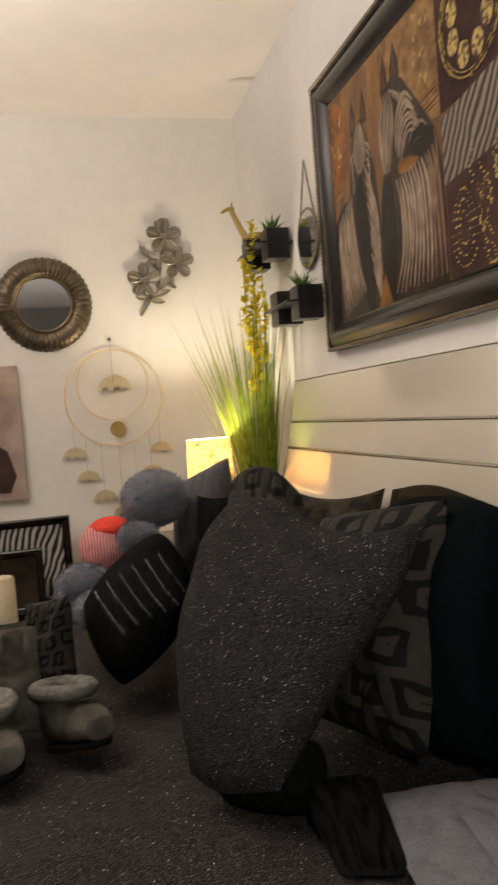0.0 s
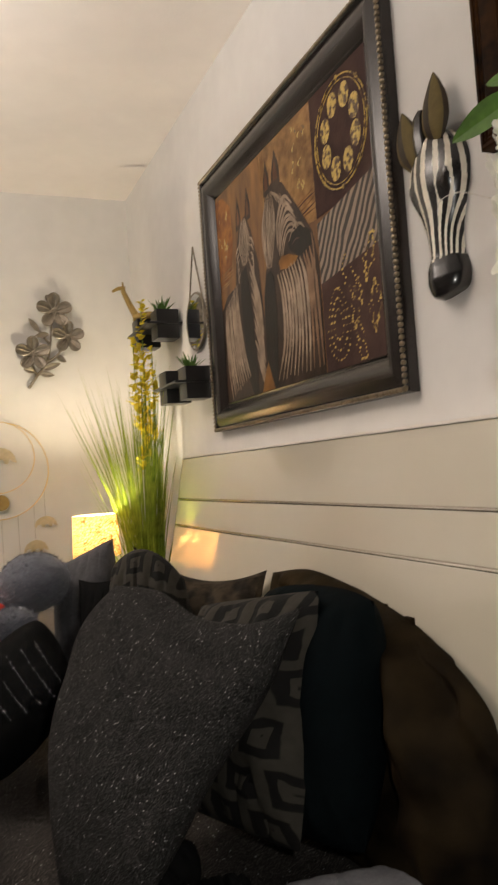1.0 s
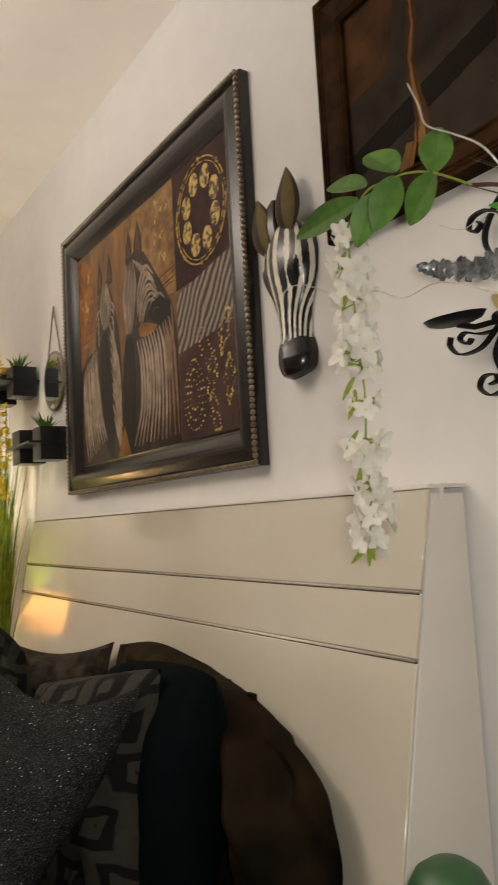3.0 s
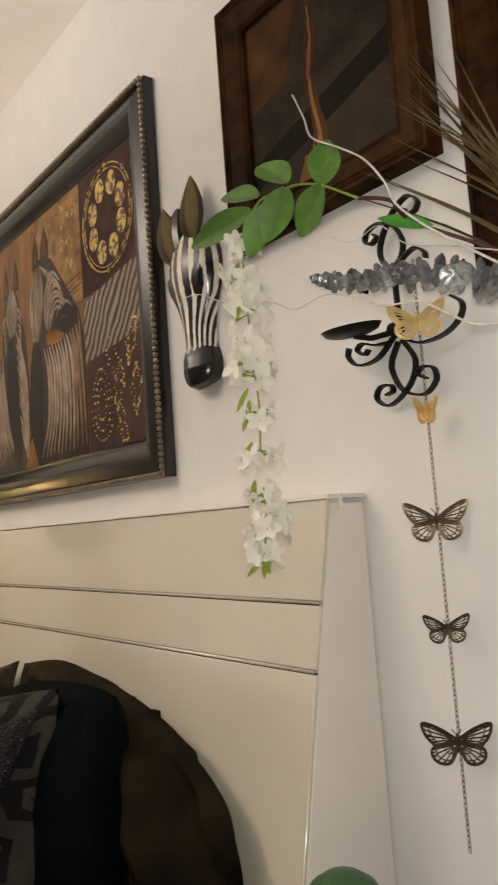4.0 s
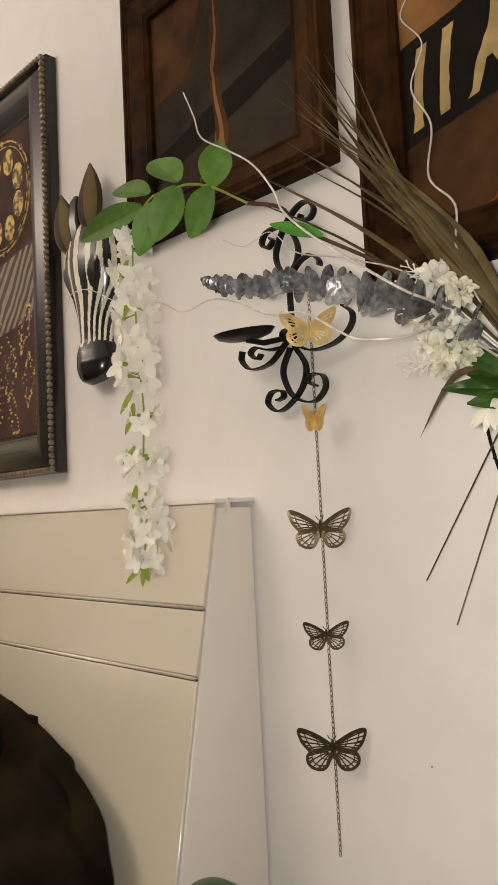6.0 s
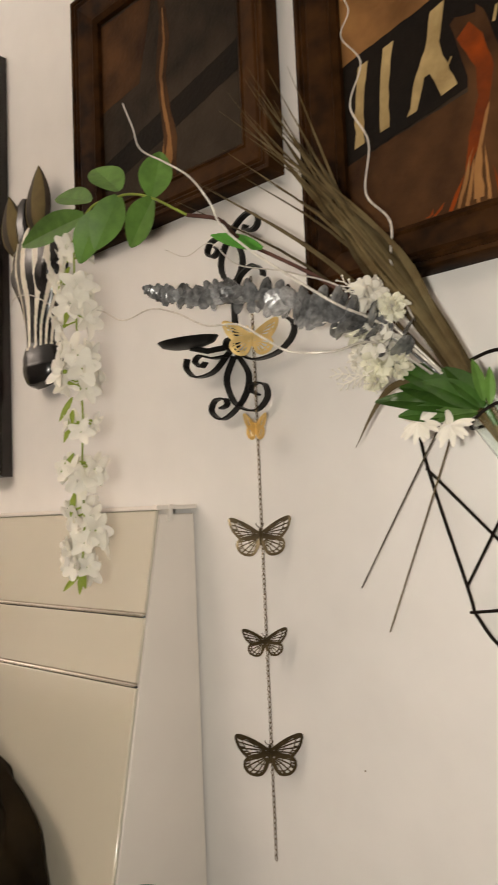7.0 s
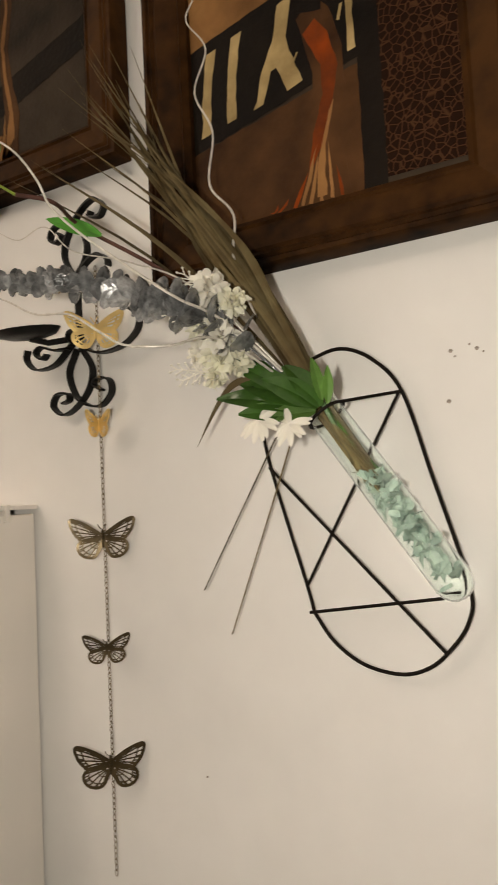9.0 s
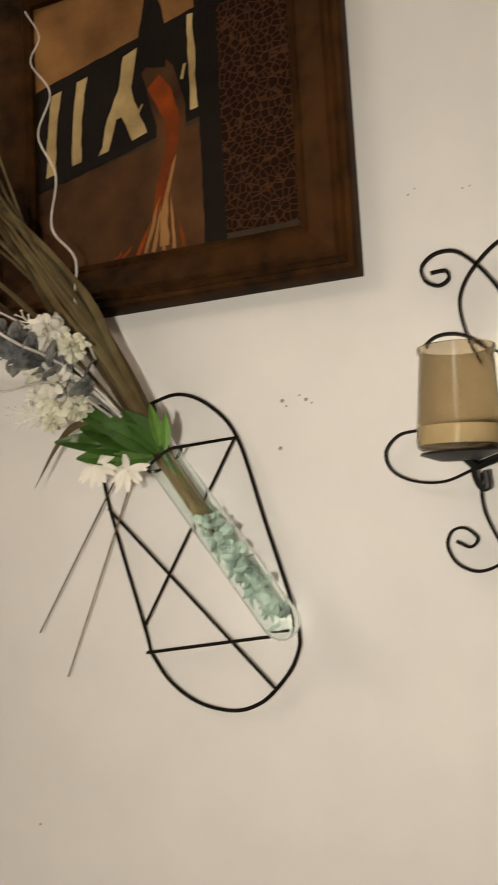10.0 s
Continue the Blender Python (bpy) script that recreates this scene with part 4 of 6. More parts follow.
# --- butterfly chain ---
def butterfly_wing(s, stout=1.0):
    """One pierced wing, body at the origin, spread to +x, half width s."""
    fore = [(0.03, 0.10), (0.25, 0.27), (0.55, 0.46), (0.86, 0.60), (1.0, 0.60), (0.98, 0.44), (0.90, 0.24), (0.76, 0.06), (0.64, -0.04), (0.3, -0.04)]
    hind = [(0.05, 0.0), (0.35, 0.0), (0.62, -0.04), (0.76, -0.16), (0.76, -0.34), (0.64, -0.50), (0.44, -0.58), (0.25, -0.55), (0.12, -0.36), (0.04, -0.16)]
    bm = bmesh.new()
    V = lambda q, z=0.0: Vector((q[0] * s, q[1] * s, z + 0.12 * abs(q[0]) * s))

    def lace(pts, wide, closed=False):
        flat_strip(bm, pts, wide * s * stout, closed)

    for outline, root_at in ((fore, (0.03, 0.08)), (hind, (0.05, -0.06))):
        loop = spline([V(q) for q in outline] + [V(outline[0])], 4)
        lace(loop, 0.085)
        n = len(loop)
        inner = [V(root_at) + (p - V(root_at)) * 0.80 for p in loop]
        lace(inner, 0.034)
        for k in range(4, n - 3, 4):
            a, b = V(root_at).lerp(loop[k], 0.12), loop[k]
            lace([a, a.lerp(b, 0.5) + Vector((0.01 * s, 0.01 * s, 0)), b], 0.038)
        for k in range(2, n - 2, 3):
            lace([inner[k].lerp(loop[k], 0.0), loop[k]], 0.034)
        mid = [V(root_at) + (p - V(root_at)) * 0.45 for p in loop[n // 5: -n // 5]]
        lace(mid, 0.026)
    return bm


def flat_strip(bm, pts, wide, closed=False, thick=0.0005):
    """A flat ribbon of metal lying in the wing."""
    pts = [Vector(p) for p in pts]
    n = len(pts)
    rows = []
    for i, p in enumerate(pts):
        d = pts[min(i + 1, n - 1)] - pts[max(i - 1, 0)]
        side = Vector((-d.y, d.x, 0))
        side = side.normalized() * wide / 2 if side.length > 1e-9 else Vector((wide / 2, 0, 0))
        up = Vector((0, 0, thick / 2))
        rows.append([bm.verts.new(q) for q in (p + side + up, p - side + up, p - side - up, p + side - up)])
    for a, b in zip(rows, rows[1:]):
        for k in range(4):
            bm.faces.new((a[k], a[(k + 1) % 4], b[(k + 1) % 4], b[k]))
    bm.faces.new(rows[0]), bm.faces.new(rows[-1][::-1])


WINGBRONZE = material("dark_bronze_wing", (0.095, 0.068, 0.034), 0.3, 0.6, vary=0.35, scale=60, bump=0.05)
CHAIN_Y = 0.620
garland = root("butterfly_garland", east(CHAIN_Y, 1.0, 0.02), "hanging chain of pierced gold and bronze metal butterflies on the wall", "wall hanging")
bm = bmesh.new()
k, z = 0, 0.475
while z > -0.289:
    zz = z
    link = []
    for a in range(10):
        t = 2 * math.pi * a / 10
        u, v = 0.0019 * math.cos(t), 0.0042 * math.sin(t)
        link.append((u if k % 2 else 0.0004, zz + v, 0.0 if k % 2 else u))
    tube(bm, link, 0.00055, sides=4, closed=True)
    z -= 0.0066
    k += 1
part("chain", bm, BRASS, garland, "fine dark link chain")
for v, s, mat, fold, twist in ((0.392, 0.037, GOLD, 8, 34), (0.270, 0.026, GOLD, 50, 40), (0.125, 0.0405, WINGBRONZE, 6, 38), (-0.012, 0.029, WINGBRONZE, 8, 40), (-0.154, 0.043, WINGBRONZE, 6, 36)):
    body = turned([(0, -0.30 * s), (0.035 * s, -0.24 * s), (0.05 * s, 0), (0.045 * s, 0.12 * s), (0.055 * s, 0.22 * s), (0, 0.30 * s)], 8)
    bmesh.ops.rotate(body, verts=body.verts, cent=(0, 0, 0), matrix=Matrix.Rotation(radians(-90), 3, "X"))
    for sx in (-1, 1):
        tube(body, [(0, 0.26 * s, 0), (sx * 0.08 * s, 0.36 * s, 0.01), (sx * 0.13 * s, 0.44 * s, 0.008)], 0.0006, sides=4)
    fly = part("butterfly", body, mat, garland, "bright gold butterfly" if mat is GOLD else "antique bronze butterfly", m=pose(0, v, 0.003, 0, twist, 0))
    for sx in (0, 180):
        wing = part("wing", butterfly_wing(s, 1.45 if mat is GOLD else 1.0), mat, fly, smooth=False, m=pose(0, 0, 0, 0, -fold if sx == 0 else fold, 0) @ Matrix.Diagonal((1 if sx == 0 else -1, 1, 1, 1)))


# --- zebra mask ---
def zebra_mask():
    """A carved zebra head in half relief: one mesh."""
    bm = bmesh.new()
    uv = bm.loops.layers.uv.new("UVMap")
    prof = spline([(0.004, 0.026, 0.024), (0.014, 0.044, 0.044), (0.040, 0.051, 0.052), (0.066, 0.045, 0.047), (0.075, 0.040, 0.043), (0.12, 0.043, 0.044), (0.165, 0.060, 0.046), (0.21, 0.078, 0.050), (0.25, 0.082, 0.050), (0.285, 0.068, 0.044), (0.310, 0.040, 0.032), (0.318, 0.006, 0.02)], 16)
    seg, rows = 120, []
    for v, hw, dep in prof:
        row = []
        for k in range(seg + 1):
            a = math.pi * k / seg
            ridge = 1 + 0.10 * math.exp(-((a - math.pi / 2) / 0.35) ** 2)
            eye = 0.010 * math.exp(-((v - 0.215) / 0.028) ** 2 - ((abs(a - math.pi / 2) - 0.85) / 0.22) ** 2)
            row.append((bm.verts.new((hw * math.cos(a), v - 0.012 * math.sin(a) * (1 if v < 0.05 else 0), max(0.0, (dep + eye) * ridge * math.sin(a) ** 0.8))), a / math.pi, v))
        rows.append(row)
    for a, b in zip(rows, rows[1:]):
        for k in range(seg):
            q = [a[k], a[k + 1], b[k + 1], b[k]]
            f = bm.faces.new([t[0] for t in q])
            v, s = (a[k][2] + b[k][2]) / 2, (a[k][1] + a[k + 1][1]) / 2
            eye = ((v - 0.200) / 0.031) ** 2 + ((abs(s - 0.5) - 0.22) / 0.085) ** 2
            low = max(0.0, 0.175 - v)
            phase = 7.4 * s + 0.10 * math.sin(v * 40 + s * 5) + (14 * low * (s - 0.60) / 0.3 if s > 0.60 else 14 * low * (s - 0.40) / 0.3 if s < 0.40 else 0)
            f.material_index = 1 if v < 0.067 + 0.005 * math.sin(s * 9) or eye < 1 or (phase + 0.25) % 1.0 < 0.55 else 0
            for loop, t in zip(f.loops, q):
                loop[uv].uv = (t[1] * (1.0 - 0.5 * max(0, 0.2 - t[2])), t[2] * 0.35)
    # ears and forelock
    for sx, tilt, base in ((-1, 12, 0.262), (1, -4, 0.285)):
        ear = spline([(0.0, 0.014, 0), (0.03, 0.038, 0), (0.068, 0.039, 0), (0.106, 0.022, 0), (0.134, 0.002, 0)], 4)
        grid = []
        for h, w, _ in ear:
            grid.append([bm.verts.new(((-0.045 if sx < 0 else 0.030) + w * math.cos(t) * 1.0 + math.sin(radians(-tilt)) * h, base + h, 0.030 + 0.45 * w * abs(math.sin(t)) * (1 if t > math.pi else -0.35))) for t in [2 * math.pi * k / 12 for k in range(12)]])
        for a, b in zip(grid, grid[1:]):
            for k in range(12):
                f = bm.faces.new((a[k], a[(k + 1) % 12], b[(k + 1) % 12], b[k]))
                f.material_index = 2 if 2 <= k <= 4 else (3 if k in (7, 9, 10) else 2)
    tube(bm, [(-0.012, 0.27, 0.03), (-0.012, 0.315, 0.036), (-0.010, 0.352, 0.034), (-0.008, 0.364, 0.03)], 0.019, sides=8, taper=lambda t: 1.0 - 0.45 * t * t, mi=1)
    ob = part("zebra_mask", bm, (ZEBRA, MASKBLACK, EAR, EARIN), m=east(1.127, 1.400, 0.002) @ pose(0, 0, 0, 0, 0, 3) @ Matrix.Diagonal((0.92, 0.96, 0.9, 1)))
    tagged(ob, "carved wooden zebra head mask painted black and white", "wall mask")


MASKBLACK = material("mask_black", (0.010, 0.009, 0.009), 0.25, vary=0.3, scale=60, bump=0.05, coat=0.4)
EAR = material("mask_ear", (0.035, 0.025, 0.016), 0.5, vary=0.4, scale=60, bump=0.1)
EARIN = material("mask_ear_inside", (0.26, 0.20, 0.085), 0.55, vary=0.4, scale=50, bump=0.1, second=(0.11, 0.085, 0.04))
zebra_mask()


# --- wall vase with flowers ---
GLASS = bpy.data.materials.new("clear_glass")
GLASS.use_nodes = True
gp = GLASS.node_tree.nodes["Principled BSDF"]
gp.inputs["Base Color"].default_value = (0.93, 0.98, 0.96, 1)
gp.inputs["Roughness"].default_value = 0.0
gp.inputs["Transmission Weight"].default_value = 1.0
gp.inputs["IOR"].default_value = 1.45
MOSS = material("teal_shreds", (0.24, 0.34, 0.28), 0.6, vary=0.3, scale=90, bump=0.2, second=(0.46, 0.53, 0.46))
letting_through(MOSS, 0.3)

holder = root("wall_vase", pose(0, 0, 0), "glass tube vase in a black wire holder on the wall", "vase")
XH = 0.916
H = lambda y, z, x=XH: (x, y, z)
loop = spline([H(0.330, 1.042), H(0.3365, 1.069), H(0.378, 1.215), H(0.376, 1.262), H(0.350, 1.298), H(0.315, 1.313), H(0.281, 1.319), H(0.247, 1.303), H(0.217, 1.266), H(0.192, 1.18), H(0.163, 1.075), H(0.166, 1.038), H(0.188, 1.008), H(0.210, 0.991), H(0.238, 0.984), H(0.276, 0.991), H(0.308, 1.012), H(0.330, 1.042)], 6)
part("wire_outline", rod(loop[:-1], 0.0020, sides=8, closed=True), WIRE, holder)
for a, b in (((0.374, 1.199), (0.188, 1.008)), ((0.219, 1.265), (0.335, 1.069)), ((0.333, 1.042), (0.168, 1.063))):
    part("wire_bar", rod([H(*a, XH - 0.004), H(*b, XH - 0.004)], 0.0017, sides=8), WIRE, holder)
AX = Vector((0.0, 0.126, 0.177)).normalized()
FOOT = Vector((0.866, 0.152, 1.068))
FRAME = AX.to_track_quat("Z", "Y").to_matrix().to_4x4()
TUBE = Matrix.Translation(FOOT) @ FRAME
prof = [(0, 0), (0.007, 0.0012), (0.0125, 0.0048), (0.0165, 0.0105), (0.0185, 0.0185), (0.0185, 0.228), (0.0195, 0.236), (0.0184, 0.236), (0.0176, 0.228), (0.0176, 0.019), (0.0156, 0.0115), (0.0117, 0.006), (0.0064, 0.0026), (0, 0.0014)]
part("glass_tube", turned(prof, 32), GLASS, holder, "clear glass tube", m=TUBE).visible_shadow = False
ring = [tuple(TUBE @ Vector((0.0202 * math.cos(a), 0.0202 * math.sin(a), 0.217))) for a in [2 * math.pi * k / 24 for k in range(24)]]
part("wire_ring", rod(ring, 0.0016, sides=6, closed=True), WIRE, holder)
part("wire_bar", rod([min(ring, key=lambda q: q[1]), H(0.218, 1.266, XH - 0.002)], 0.0016, sides=6), WIRE, holder)
part("wire_loop", rod([H(0.318 + 0.009 * math.cos(a), 1.303 + 0.009 * math.sin(a), XH - 0.006) for a in [2 * math.pi * k / 16 for k in range(16)]], 0.0018, sides=6, closed=True), WIRE, holder)

rng = random.Random(11)
bm = bmesh.new()
for k in range(240):
    h = 0.016 + 0.125 * rng.random() ** 0.75
    a, r = rng.random() * 6.28, 0.0118 * math.sqrt(rng.random())
    c = TUBE @ Vector((r * math.cos(a), r * math.sin(a), h))
    q = Euler((rng.random() * 6, rng.random() * 6, rng.random() * 6)).to_matrix()
    l, w = 0.005 + 0.005 * rng.random(), 0.002 + 0.003 * rng.random()
    bm.faces.new([bm.verts.new(c + q @ Vector(p)) for p in ((-l, -w, 0), (0, -w, 0.002), (l, 0, 0), (0, w, 0.003), (-l, w * 0.6, 0))])
tagged(part("shredded_filler", bm, MOSS, m=None), "pale teal shredded filler inside the glass tube", "vase filler", kind="stuff")


def blade(bm, pts, wide, mi=0, axis=None, fold=0.15):
    """A tapered leaf blade with a slight keel along a line of points."""
    pts = spline(pts, 5)
    n = len(pts)
    rows = []
    for i, p in enumerate(pts):
        t = i / (n - 1)
        d = (pts[min(i + 1, n - 1)] - pts[max(i - 1, 0)]).normalized()
        s = d.cross(Vector(axis) if axis else Vector((-0.7, -0.7, 0.1)))
        s = s.normalized() if s.length > 1e-4 else d.orthogonal().normalized()
        w = wide * (0.30 + 0.70 * min(1, t * 2.2)) * max(0.03, (1 - t ** 2.6))
        k = s.cross(d) * w * fold
        rows.append([bm.verts.new(p + s * w / 2), bm.verts.new(p + k), bm.verts.new(p - s * w / 2)])
    for a, b in zip(rows, rows[1:]):
        for k in range(2):
            bm.faces.new((a[k], a[k + 1], b[k + 1], b[k])).material_index = mi
    return bm


def leaf(bm, base, tip, wide, normal=(-0.7, -0.6, 0.2), droop=0.1, n=8, mi=0):
    """A broad pointed leaf with a folded midrib."""
    base, tip = Vector(base), Vector(tip)
    d = tip - base
    s = d.cross(Vector(normal)).normalized()
    up = s.cross(d).normalized()
    rows = []
    for i in range(n + 1):
        t = i / n
        w = wide * math.sin(math.pi * min(1, t * 0.94 + 0.04)) ** 0.75 * (1 - 0.25 * t)
        c = base + d * t - up * droop * d.length * (t * t) + up * 0.0
        rows.append([bm.verts.new(c + s * w / 2 + up * w * 0.16), bm.verts.new(c + s * w / 4 + up * w * 0.10), bm.verts.new(c), bm.verts.new(c - s * w / 4 + up * w * 0.10), bm.verts.new(c - s * w / 2 + up * w * 0.16)])
    for a, b in zip(rows, rows[1:]):
        for k in range(4):
            bm.faces.new((a[k], a[k + 1], b[k + 1], b[k])).material_index = mi
    return bm


MOUTH = TUBE @ Vector((0, 0, 0.226))
bouquet = root("flower_arrangement", pose(0, 0, 0), "artificial reeds, white wisteria and silver eucalyptus in the tube vase", "flowers")

# reeds
rng = random.Random(5)
tips = [(0.80, 0.482, 1.67), (0.80, 0.528, 1.68), (0.80, 0.529, 1.654), (0.80, 0.511, 1.617), (0.80, 0.478, 1.622), (0.80, 0.452, 1.598), (0.80, 0.51, 1.638)]
for k in range(32):
    t = Vector(tips[k % 7]) + Vector((rng.uniform(-0.02, 0.02), rng.uniform(-0.022, 0.018), rng.uniform(-0.06, 0.02)))
    off = Vector((rng.uniform(-0.009, 0.009), rng.uniform(-0.008, 0.008), rng.uniform(-0.005, 0.005)))
    start = TUBE @ Vector((rng.uniform(-0.008, 0.008), rng.uniform(-0.008, 0.008), 0.12 + 0.05 * rng.random()))
    spread = rng.uniform(-0.017, 0.015)
    mid = Vector((0.832, 0.382 + spread * 0.8, 1.440 - spread * 0.6)) + off
    part("reed", blade(bmesh.new(), [start, MOUTH + off * 0.9, MOUTH.lerp(mid, 0.5) + off * 0.5 + Vector((0, -0.004, 0.004)), mid, t], 0.0055 + 0.005 * rng.random()), REED, bouquet, smooth=True)
# thin reeds that arch away over the cross
for t in ((0.80, 0.541, 1.565), (0.80, 0.614, 1.579), (0.80, 0.662, 1.572), (0.80, 0.508, 1.551), (0.79, 0.585, 1.560), (0.80, 0.560, 1.600)):
    t = Vector(t)
    mid = MOUTH.lerp(t, 0.5) + Vector((-0.006, -0.014, 0.024 + rng.uniform(-0.008, 0.008)))
    part("reed", blade(bmesh.new(), [MOUTH, mid, t], 0.0045), REED, bouquet, smooth=True)
for pts in ([(0.85, 0.30, 1.262), (0.845, 0.338, 1.284), (0.85, 0.372, 1.287), (0.852, 0.397, 1.268), (0.853, 0.428, 1.224)], [(0.862, 0.277, 1.250), (0.862, 0.296, 1.282), (0.862, 0.325, 1.345), (0.862, 0.356, 1.400), (0.862, 0.385, 1.44)]):
    part("reed", blade(bmesh.new(), pts, 0.009), REED, bouquet)
for pts in ([(0.885, 0.325, 1.265), (0.90, 0.36, 1.225), (0.903, 0.463, 1.064)], [(0.885, 0.320, 1.262), (0.905, 0.345, 1.215), (0.908, 0.431, 1.015)]):
    part("reed", rod(spline(pts, 6), 0.0012, sides=5, taper=lambda t: 1.1 - 0.45 * t), REED, bouquet)

# twigs
for pts, r in (([(0.845, 0.330, 1.33), (0.84, 0.360, 1.408), (0.84, 0.359, 1.461), (0.84, 0.387, 1.501), (0.84, 0.380, 1.557), (0.84, 0.401, 1.607), (0.84, 0.384, 1.651), (0.84, 0.408, 1.692), (0.84, 0.396, 1.719), (0.835, 0.41, 1.75)], 0.0014),
               ([(0.800, 0.345, 1.335), (0.750, 0.375, 1.360), (0.710, 0.423, 1.404), (0.690, 0.440, 1.423), (0.670, 0.449, 1.440), (0.655, 0.448, 1.458), (0.640, 0.458, 1.481), (0.630, 0.480, 1.500), (0.620, 0.505, 1.519), (0.612, 0.506, 1.538), (0.605, 0.512, 1.563)], 0.0014),
               ([(0.790, 0.345, 1.318), (0.720, 0.359, 1.305), (0.700, 0.393, 1.308), (0.690, 0.417, 1.324), (0.685, 0.445, 1.342), (0.680, 0.484, 1.348), (0.680, 0.523, 1.368), (0.680, 0.565, 1.382), (0.680, 0.613, 1.379), (0.680, 0.657, 1.400), (0.680, 0.729, 1.416), (0.680, 0.796, 1.449), (0.680, 0.838, 1.453), (0.680, 0.847, 1.436)], 0.0012),
               ([(0.79, 0.37, 1.37), (0.77, 0.44, 1.41), (0.75, 0.50, 1.43), (0.74, 0.53, 1.46), (0.74, 0.57, 1.455), (0.735, 0.60, 1.47)], 0.0009)):
    part("twig", rod(spline([MOUTH, *pts], 7), r, sides=6, taper=lambda t: 1.15 - 0.7 * t), TWIG, bouquet)

# wisteria
line = spline([MOUTH, (0.81, 0.40, 1.385), (0.778, 0.512, 1.466), (0.715, 0.49, 1.468), (0.675, 0.50, 1.466)], 8)
wisteria = part("wisteria_stem", rod(line, 0.0022, sides=7), STEM, bouquet)
part("stem_joint", leaf(bmesh.new(), (0.780, 0.488, 1.452), (0.758, 0.546, 1.478), 0.021, droop=0.0), BRIGHT, bouquet, "bright green stem sleeve")
for base, tip, w, dx in (((0.539, 1.493), (0.536, 1.548), 0.031, 0.012), ((0.592, 1.517), (0.650, 1.570), 0.034, 0.010), ((0.643, 1.521), (0.722, 1.556), 0.028, 0.004), ((0.657, 1.509), (0.768, 1.500), 0.032, -0.018), ((0.630, 1.507), (0.661, 1.452), 0.030, -0.006), ((0.593, 1.512), (0.620, 1.456), 0.033, -0.014), ((0.537, 1.492), (0.592, 1.456), 0.031, 0.010)):
    part("leaf", leaf(bmesh.new(), (0.663, *base), (0.663 + dx, *tip), w * 1.3, normal=(-0.66, -0.72, 0.15 + 6 * dx), droop=0.06, n=12), LEAF, wisteria)
part("leaf_stalk", rod(spline([(0.675, 0.50, 1.466), (0.663, 0.539, 1.493), (0.663, 0.577, 1.509), (0.663, 0.608, 1.513), (0.663, 0.637, 1.516), (0.665, 0.660, 1.508), (0.670, 0.688, 1.490)], 6), 0.0014, sides=6), SPRIG, wisteria)
rachis = spline([(0.670, 0.688, 1.490), (0.670, 0.688, 1.430), (0.670, 0.683, 1.332), (0.670, 0.678, 1.275), (0.670, 0.682, 1.215), (0.670, 0.680, 1.150), (0.670, 0.689, 1.096)], 10)
part("rachis", rod(rachis, 0.0012, sides=6), SPRIG, wisteria)


def petal(bm, c, d, up, l, w, cup=0.35, mi=0, n=4):
    """A cupped petal from c along d."""
    d, up = Vector(d).normalized(), Vector(up)
    s = d.cross(up).normalized()
    up = s.cross(d)
    rows = []
    for i in range(n + 1):
        t = i / n
        half = w / 2 * math.sin(math.pi * (0.12 + 0.80 * t)) ** 0.8
        mid = Vector(c) + d * l * t + up * l * cup * t * t
        rows.append([bm.verts.new(mid + s * half * k + up * abs(k) * half * 0.35) for k in (-1, -0.45, 0.45, 1)])
    for a, b in zip(rows, rows[1:]):
        for k in range(3):
            bm.faces.new((a[k], a[k + 1], b[k + 1], b[k])).material_index = mi


def floret_mesh(seed, size):
    """An open pea-flower blossom facing +z: broad rounded petals round a small keel, on a green calyx."""
    r = random.Random(seed)
    bm = bmesh.new()
    for k in range(5):
        a = 2 * math.pi * k / 5 + r.uniform(-0.2, 0.2)
        d = Vector((math.cos(a), math.sin(a), 0.25 + r.uniform(-0.15, 0.45)))
        petal(bm, d * size * 0.06, d, (0, 0, 1), size * r.uniform(0.92, 1.2), size * 0.74, cup=r.uniform(-0.30, 0.15), n=6)
    petal(bm, (0, 0, 0.001), (r.uniform(-0.3, 0.3), r.uniform(-0.3, 0.3), 1), (1, 0, 0), size * 0.55, size * 0.45, cup=0.3)
    lathe(bm, [(0.0009, -size * 0.95), (0.0011, -size * 0.4), (0.0028, -0.001), (0, 0.002)], 6, mi=1)
    ob = part("floret", bm, (PETAL, SPRIG), bouquet)
    data = ob.data
    bpy.data.objects.remove(ob)
    return data


VARIANTS = [floret_mesh(s, 0.0180 + 0.0014 * (s % 3)) for s in range(6)]
rng = random.Random(21)
